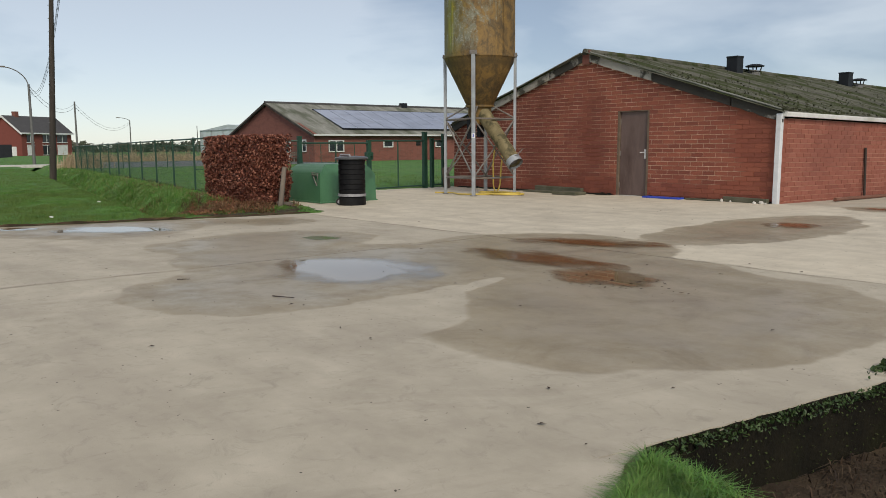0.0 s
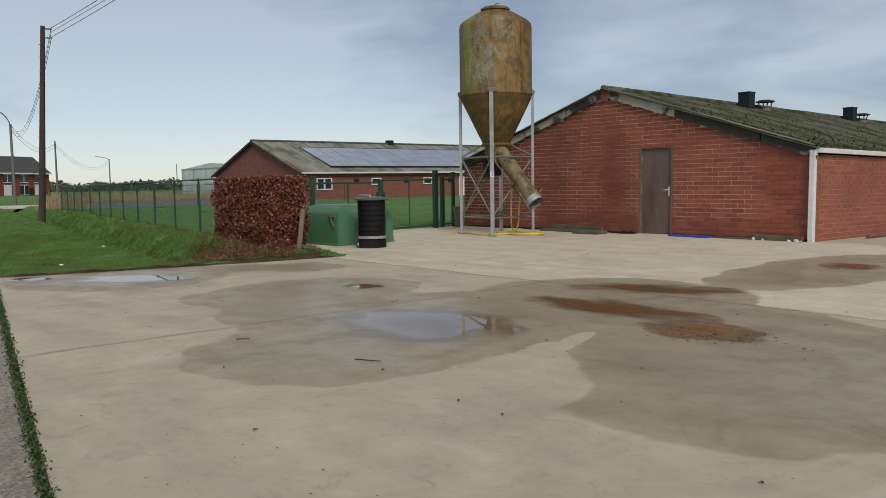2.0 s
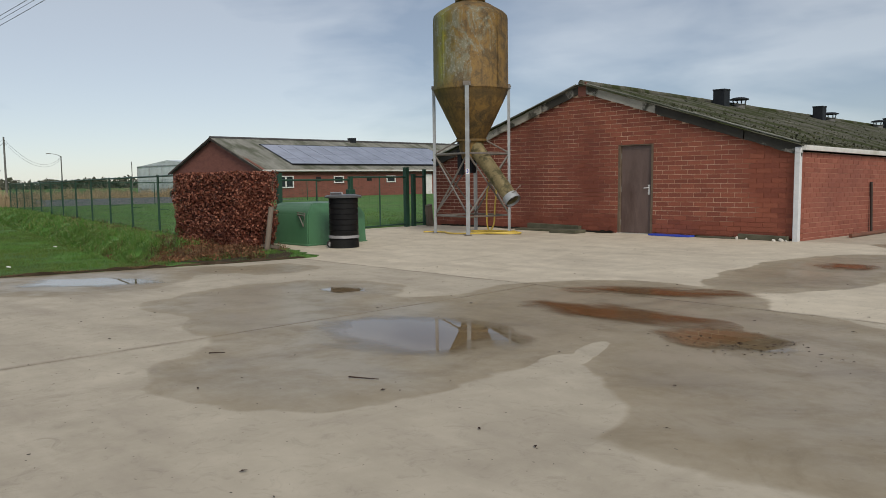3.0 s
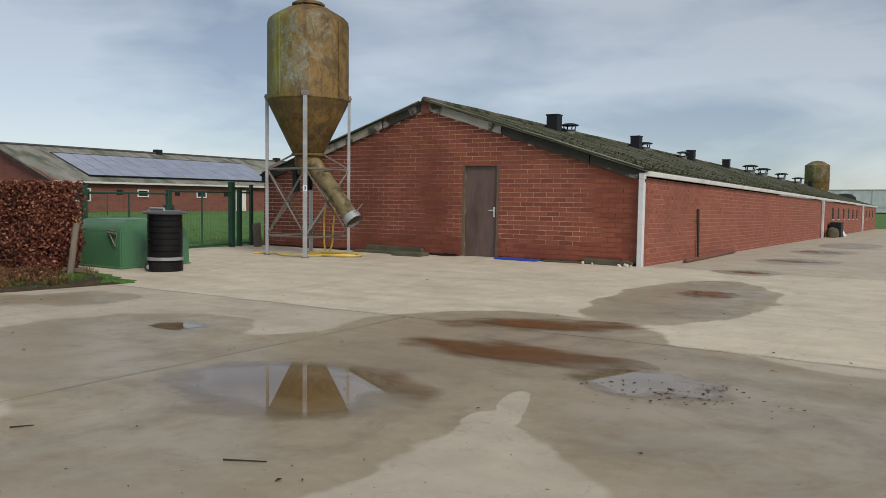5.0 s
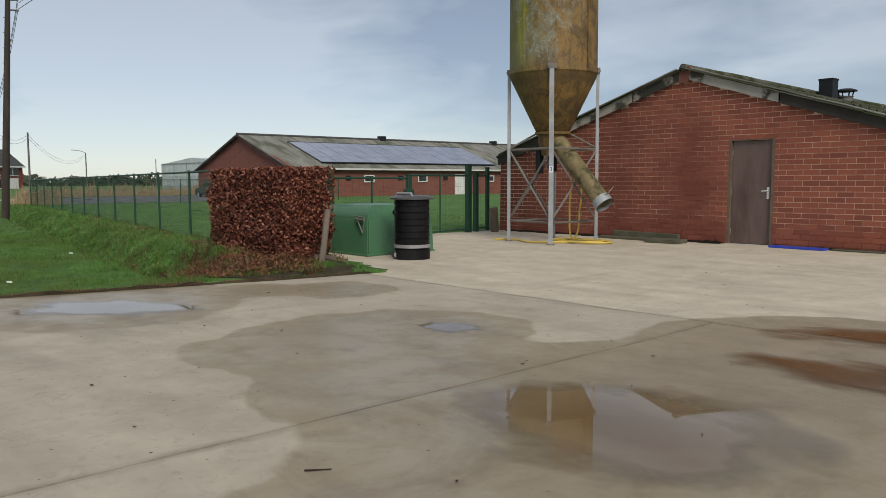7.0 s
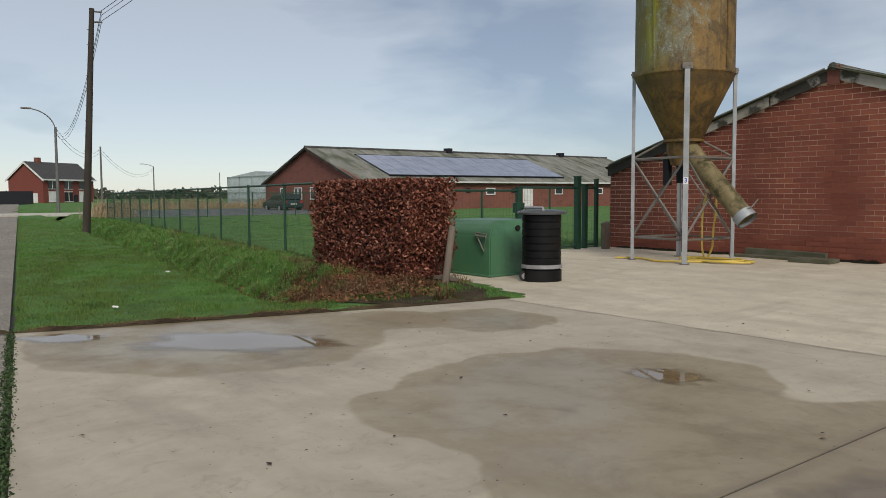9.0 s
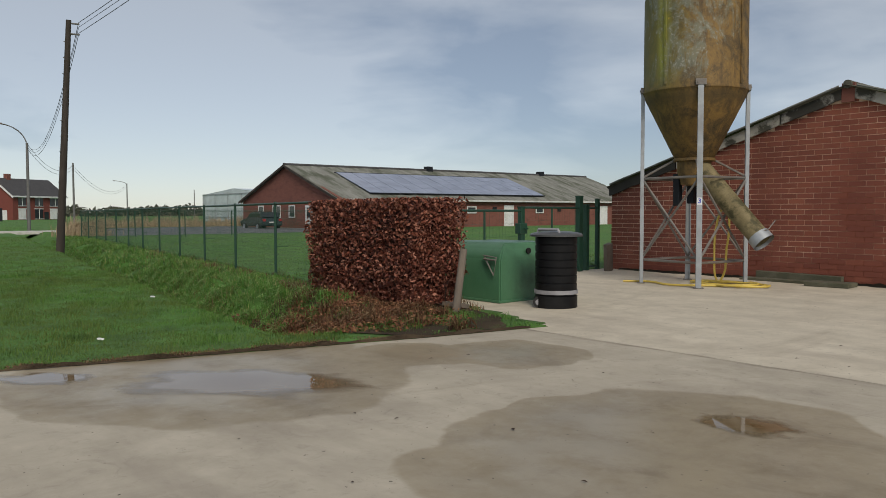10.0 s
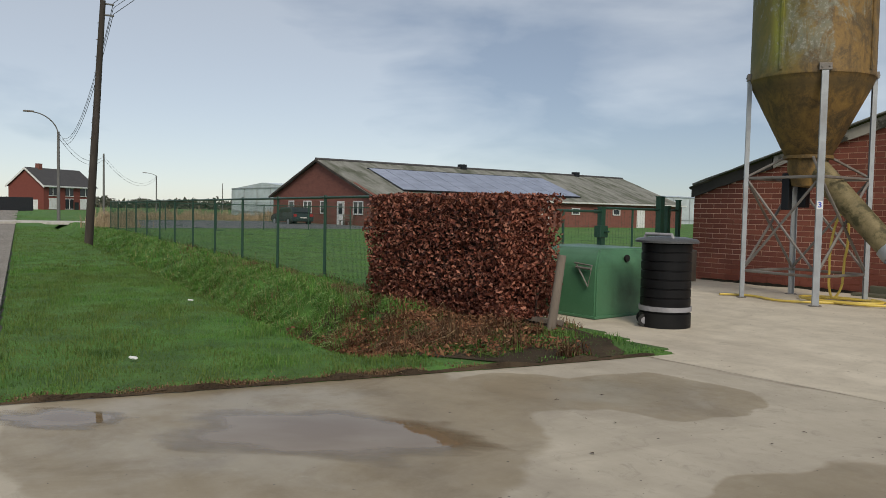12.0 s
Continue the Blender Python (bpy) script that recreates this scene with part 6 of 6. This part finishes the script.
def build_banks():
    """A dark earth strip for the shade in the ditch, and bare earth under the hedge."""
    # this strip darkens the ditch by colour, where its shade would lie
    vs, fs = [], []
    xs = np.linspace(-40, -8.2, 160)
    for x in xs:
        c = ditch_line(x)
        for d in (-0.34, -0.12, 0.08, 0.26):
            y = c + d + 0.08 * noise.noise((x * 1.1, d, 3))
            vs.append((x, y, height(x, y) + 0.012))
    for i in range(len(xs) - 1):
        for k in range(3):
            a = i * 4 + k
            fs.append((a, a + 4, a + 5, a + 1))
    tagged(mesh_of("ditch_shade_strip", vs, fs, "earth"), "dark earth strip standing in for the shade in the verge ditch", "ditch", kind="structure")
    vs, fs = [], []
    n = 30
    for j in range(n):
        for i in range(n):
            u, v = 2 * i / (n - 1) - 1, 2 * j / (n - 1) - 1
            x = -7.9 + 2.5 * u * math.sqrt(1 - v * v / 2) * (1 + 0.12 * noise.noise((u * 2, v * 2, 7)))
            y = -8.35 + 1.45 * v * math.sqrt(1 - u * u / 2) * (1 + 0.12 * noise.noise((u * 2, v * 2, 9)))
            y = min(y, -6.9 - 0.283 * (x + 7.9))
            x = min(x, yard_left(y) - 0.015)
            vs.append((x, y, height(x, y) + 0.012))
    for j in range(n - 1):
        for i in range(n - 1):
            a = j * n + i
            fs.append((a, a + 1, a + n + 1, a + n))
    tagged(mesh_of("hedge_bank", vs, fs, "earth"), "bare brown earth bank under the hedge", "bank", kind="structure")


build_banks()


def on_hedge_bank(r):
    """A spot on the steep brown bank between the hedge and the concrete."""
    while True:
        x, y = r.uniform(-10.2, -5.4), r.uniform(-10.3, -7.5)
        inside = ((x + 7.75) / 2.3) ** 2 + ((y + 8.7) / 1.25) ** 2
        if x < yard_left(y) - 0.04 and inside < 0.75 + 0.5 * noise.noise((x * 2.1, y * 2.1, 3)):
            return x, y, height(x, y)


def bank_leaf(r):
    x, y, z = on_hedge_bank(r)
    while noise.noise((x * 1.5, y * 1.5, 8)) < r.uniform(-0.7, 0.1) or (x > -7.1 and r.random() < 0.85):
        x, y, z = on_hedge_bank(r)
    return np.array((x, y, z + 0.015 + 0.10 * r.random() ** 2 * max(0.2, 1 + noise.noise((x * 4, y * 4, 2)))))


def tussocks(name, rng, n, each, spot, length, width, material, label, flow=(0.1, -1.0), category="grass"):
    """Tufts whose blades fan out of one root and hang over with the slope."""
    vs, fs = [], []
    for _ in range(n):
        cx, cy, cz = spot(rng)
        size = rng.uniform(0.6, 1.25)
        turn = rng.normal() * 0.5
        for _ in range(each):
            a = rng.uniform(0, 2 * math.pi)
            k = rng.uniform(0.0, 0.9)
            dx = math.cos(a) * 0.6 + flow[0] + turn * 0.4
            dy = math.sin(a) * 0.6 + flow[1]
            h, w = rng.uniform(*length) * size, rng.uniform(*width)
            x, y = cx + rng.normal() * 0.05 * size, cy + rng.normal() * 0.05 * size
            z = height(x, y) - 0.01
            sx, sy = -dy * w, dx * w
            i = len(vs)
            m = 0.5
            vs += [(x - sx, y - sy, z), (x + sx, y + sy, z),
                   (x + sx * 0.8 + dx * h * 0.35 * k, y + sy * 0.8 + dy * h * 0.35 * k, z + h * m), (x - sx * 0.8 + dx * h * 0.35 * k, y - sy * 0.8 + dy * h * 0.35 * k, z + h * m),
                   (x + dx * h * k, y + dy * h * k, z + h * (0.95 - 0.75 * k))]
            fs += [(i, i + 1, i + 2, i + 3), (i + 3, i + 2, i + 4)]
    return tagged(mesh_of(name, vs, fs, material), label, category, kind="stuff")


def ditch_side(x0, x1):
    def spot(r):
        x = r.uniform(x0, x1)
        y = fence_line(x) + r.uniform(-1.65, 0.1)
        return x, y, height(x, y)
    return spot


rng = np.random.default_rng(11)
tagged(scatter_leaves(rng, 22000, bank_leaf, (0.012, 0.032), "bracken", "fallen_leaves"), "brown fallen leaves on the bank under the hedge", "leaves", kind="stuff")
blades("verge_grass", rng, 110000, in_verge(-17.5, -6.0), (0.025, 0.08), (0.002, 0.004), "blade", "short bright green mown grass on the verge")
blades("verge_grass", rng, 36000, in_verge(-46, -17.0, 1.5), (0.03, 0.09), (0.004, 0.008), "blade", "short bright green mown grass on the verge")
blades("bank_grass", rng, 20000, on_bank(-18, -7.6), (0.06, 0.16), (0.003, 0.006), "blade", "long tufted green grass on the ditch bank", 1.2)
blades("bank_grass", rng, 8000, on_bank(-42, -18), (0.10, 0.24), (0.005, 0.01), "blade", "long tufted green grass on the ditch bank", 1.2)
blades("dead_grass", rng, 3600, hedge_foot, (0.06, 0.20), (0.003, 0.007), "straw", "dead brown grass and bracken at the hedge foot", 1.6)
tussocks("bank_tussocks", rng, 1000, 60, ditch_side(-18.5, -8.6), (0.06, 0.19), (0.003, 0.006), "tuft", "long green tussocks hanging down the ditch bank")
tussocks("bank_tussocks", rng, 700, 30, ditch_side(-40, -18), (0.10, 0.24), (0.005, 0.010), "tuft", "long green tussocks hanging down the ditch bank")
tussocks("straw_tussocks", rng, 70, 40, on_hedge_bank, (0.14, 0.34), (0.003, 0.006), "straw", "bleached straw tufts hanging down the hedge bank")
tussocks("green_tussocks", rng, 190, 34, on_hedge_bank, (0.04, 0.13), (0.003, 0.006), "blade", "green tufts between the dead leaves on the hedge bank")
blades("bank_straw", rng, 2200, on_bank(-24, -9), (0.10, 0.3), (0.003, 0.006), "straw", "dry straw-coloured tufts on the ditch bank", 1.5)
blades("corner_grass", rng, 9500, wedge, (0.03, 0.09), (0.003, 0.006), "blade", "patchy grass corner beside the concrete", 1.0)
blades("field_grass", rng, 26000, beyond_fence, (0.03, 0.07), (0.005, 0.009), "blade", "mown green lawn behind the fence")


def post_straw(r):
    x = (-10.7, -11.4, -13.6, -16.2, -19.4, -23.0)[r.integers(6)] + r.normal() * 0.22
    y = fence_line(x) - 0.15 + r.normal() * 0.16
    return x, y, height(x, y) - 0.01


blades("post_straw", rng, 3200, post_straw, (0.08, 0.3), (0.003, 0.006), "straw", "dry straw tufts at the feet of the fence posts", 1.5)


def build_turf_edge():
    """A ragged lip of dark earth and clods where the turf meets the concrete."""
    n, across = 150, 5
    vs, fs = [], []
    for i in range(n + 1):
        y = -13.1 + 5.4 * i / n
        wide = 0.015 + 0.2 * max(0.0, 0.02 + noise.noise((y * 1.3, 4, 1)) + 0.6 * noise.noise((y * 5, 4, 2)))
        for k in range(across):
            u = k / (across - 1)
            x = yard_left(y) + 0.012 - u * wide + 0.02 * noise.noise((y * 7, k, 3))
            rise = math.sin(math.pi * min(1.0, u * 1.15)) * (0.015 + 0.05 * max(0.0, noise.noise((y * 4, k * 0.7, 8)) + 0.25))
            vs.append((x, y, level(y) + 0.006 + rise))
    for i in range(n):
        for k in range(across - 1):
            a = i * across + k
            fs.append((a, a + 1, a + across + 1, a + across))
    tagged(mesh_of("turf_edge", vs, fs, "earth"), "dark ragged earth lip along the edge of the concrete", "earth", kind="stuff")


build_turf_edge()


def kerb_straw(r):
    y = r.uniform(-13.0, -9.0)
    while noise.noise((y * 1.9, 0, 6)) < r.uniform(-0.3, 0.4):
        y = r.uniform(-13.0, -9.0)
    x = yard_left(y) - abs(r.normal()) * 0.09
    return x, y, height(x - 0.02, y)


blades("edge_straw", rng, 2600, kerb_straw, (0.015, 0.05), (0.003, 0.007), "straw", "brown dead grass along the concrete edge", 1.8)


def tuft(r):
    t = r.beta(1.6, 1.6)
    x, y = 6.13 + 0.36 * t + abs(r.normal()) * 0.19, -12.62 - 0.72 * t
    return x, y, height(x, y) - 0.01


blades("ditch_grass", rng, 22000, tuft, (0.09, 0.24), (0.0015, 0.0035), "blade", "lush green grass tuft at the ditch edge", 1.3)


def ditch_floor(r):
    x, y = r.uniform(6.3, 9.5), r.uniform(-13.0, -10.85)
    return x, y, height(x, y) + 0.02


blades("ditch_litter", rng, 3200, ditch_floor, (0.03, 0.12), (0.002, 0.006), "dead_litter", "dead leaves and straw in the ditch", 2.0, "litter")


def joint_weed(r):
    x = r.uniform(-6.6, 6.0)
    if noise.noise((x * 2.0, 0, 2)) < r.uniform(-0.6, 0.3):
        x += r.normal() * 0.1
    return np.array((x, road_edge(x) + 0.015 + r.normal() * 0.022, -0.075 + abs(r.normal()) * 0.016))


tagged(scatter_leaves(rng, 6000, joint_weed, (0.006, 0.016), "weed", "joint_weeds"), "small green weeds growing in the road joint", "weeds", kind="stuff")


def moss_spot(r):
    x, y = 6.2 + abs(r.normal()) * 0.8, -10.5 + r.normal() * 0.1
    return np.array((x, y, level(y) + 0.005 + abs(r.normal()) * 0.015))


def wall_moss(r):
    t = r.uniform(-0.3, 1.9)
    return np.array((6.05 + 0.152 * t + abs(r.normal()) * 0.04 + 0.01, -12.5 + t, -0.075 - abs(r.normal()) * 0.03))


tagged(scatter_leaves(rng, 2200, wall_moss, (0.006, 0.014), "weed", "wall_moss"), "moss and litter on the ditch wall top", "moss", kind="stuff")
tagged(scatter_leaves(rng, 3000, moss_spot, (0.01, 0.025), "weed", "edge_moss"), "green moss and weeds on the slab edge", "moss", kind="stuff")


def face_moss(r):
    t = r.uniform(-0.3, 1.85)
    return np.array((6.10 + 0.151 * t, -12.51 + 0.988 * t, -0.09 - 0.36 * r.random() ** 1.4))


tagged(scatter_leaves(rng, 500, face_moss, (0.004, 0.010), "moss", "face_moss"), "specks of moss on the face of the ditch wall", "moss", kind="stuff")


def yard_bits(r):
    if r.random() < 0.45:
        x, y = 3.45 + r.normal() * 0.32, -9.5 + r.normal() * 0.26
    else:
        x, y = r.uniform(-5, 6), r.uniform(-14, -3)
    return np.array((x, y, level(y) + 0.008))


def flat_bits(n, spot, size, material, name, label):
    vs, fs = [], []
    for i in range(n):
        x, y, z = spot(rng)
        a, s = rng.uniform(0, 6.28), rng.uniform(*size)
        u, v = Vector((math.cos(a), math.sin(a), 0)) * s, Vector((-math.sin(a), math.cos(a), 0)) * s * rng.uniform(0.2, 0.6)
        p = Vector((x, y, z))
        vs += [(p - u)[:], (p + v + Vector((0, 0, s * 0.25)))[:], (p + u)[:], (p - v + Vector((0, 0, 0.002)))[:]]
        fs.append((4 * i, 4 * i + 1, 4 * i + 2, 4 * i + 3))
    return tagged(mesh_of(name, vs, fs, material), label, "litter", kind="stuff")


flat_bits(210, yard_bits, (0.006, 0.026), "twig", "leaf_litter", "small dark fallen leaves scattered on the concrete")
for p, q in (((1.95, -12.2), (2.15, -12.1)), ((0.55, -12.5), (0.62, -12.4))):
    z = level(-10) + 0.008
    loose("stick", rod(bmesh.new(), (*p, z), (*q, z), 0.005, 0.003, 5), "twig", "thin dry stick lying on the wet concrete", "stick")
for x, y in ((-7.53, -11.76), (-11.2, -9.9)):
    bm = bmesh.new()
    bmesh.ops.create_icosphere(bm, subdivisions=1, radius=0.036, matrix=pose(x, y, height(x, y) + 0.04, 10, 5, 40) @ Matrix.Diagonal((1.4, 0.7, 0.35, 1)))
    loose("litter", bm, "white", "crumpled white paper litter on the grass", "litter", "white litter")


# reeds, bushes and the tree line
def reed_at(x0, x1, y0, y1, h):
    def spot(r):
        return r.uniform(x0, x1), r.uniform(y0, y1), -0.05
    return spot


blades("reeds", rng, 11000, reed_at(-70, -66.3, 5, 26, 1), (0.5, 1.2), (0.008, 0.022), "reed", "band of tall dry reeds beyond the drive", 0.35, "reeds")
blades("reeds", rng, 2600, lambda r: (-45.0 + r.normal() * 0.9, -1.5 + r.normal() * 0.5, -0.05), (0.5, 1.15), (0.008, 0.018), "reed", "clump of tall dry reeds by the ditch", 0.6, "reeds")


def bush_spot(r):
    a = r.uniform(radians(80), radians(178))
    d = r.uniform(260, 330)
    x, y = d * math.cos(a), d * math.sin(a) + 10
    top = max(0.6, 2.8 + 2.6 * noise.noise((a * 22, 0, 1)) + 1.8 * noise.noise((a * 70, 3, 1)))
    return np.array((x, y, r.random() ** 1.2 * top))


tagged(scatter_leaves(rng, 16000, bush_spot, (0.5, 1.3), "bush", "tree_line"), "far dark line of bare bushes and trees", "trees", kind="stuff")


# ---- bricks of the near barn ----
def build_bricks():
    """One mesh for the whole brick, objects of their own near the door, the rest joined."""
    v, f = brick_block(0, BX - 0.0125, 0, "x", 0.007)
    me = bpy.data.meshes.new("brick")
    me.from_pydata(v, [], f)
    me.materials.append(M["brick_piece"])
    count = 0
    vs, fs = [], []
    rnd = random.Random(4)
    rows = int((RIDGE + 0.3) / BY)
    for r in range(rows):
        z = -0.045 + r * BY
        off = (r % 2) * BX / 2
        for k in range(-1, int(2 * HALF / BX) + 2):
            a, b = -2 * HALF + off + k * BX, -2 * HALF + off + (k + 1) * BX - 0.0125
            a, b = max(a, -2 * HALF), min(b, 0.0)
            spans = [(a, b)]
            if z < 1.99:
                spans = [(a, min(b, -4.10)), (max(a, -3.19), b)]
            for p, q in spans:
                if q - p < 0.03 or z + BY > min(roof_z(p), roof_z(q)) + 0.115:
                    continue
                whole = abs(q - p - (BX - 0.0125)) < 1e-6
                if whole and -6.4 < p < -0.3 and 0.3 < z < 2.3 and count < 300:
                    ob = new("brick", me)
                    ob.parent = gable_wall
                    ob.location = (p, rnd.uniform(-0.0015, 0.0015), z)
                    count += 1
                else:
                    w, g = brick_block(p, q, z, "x", 0.007 + rnd.uniform(-0.0015, 0.0015))
                    n = len(vs)
                    vs += w
                    fs += [tuple(n + i for i in t) for t in g]
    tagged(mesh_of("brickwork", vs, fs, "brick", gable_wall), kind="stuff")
    vs, fs = [], []
    for r in range(int((EAVE - 0.02) / BY)):
        z = -0.045 + r * BY
        off = (r % 2) * BX / 2
        for k in range(-1, int(LONG / BX) + 1):
            a, b = max(off + k * BX, 0.0), min(off + (k + 1) * BX - 0.0125, LONG)
            if b - a < 0.03:
                continue
            w, g = brick_block(a, b, z, "y", 0.007 + rnd.uniform(-0.0015, 0.0015))
            n = len(vs)
            vs += w
            fs += [tuple(n + i for i in t) for t in g]
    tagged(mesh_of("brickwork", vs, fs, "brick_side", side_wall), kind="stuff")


build_bricks()
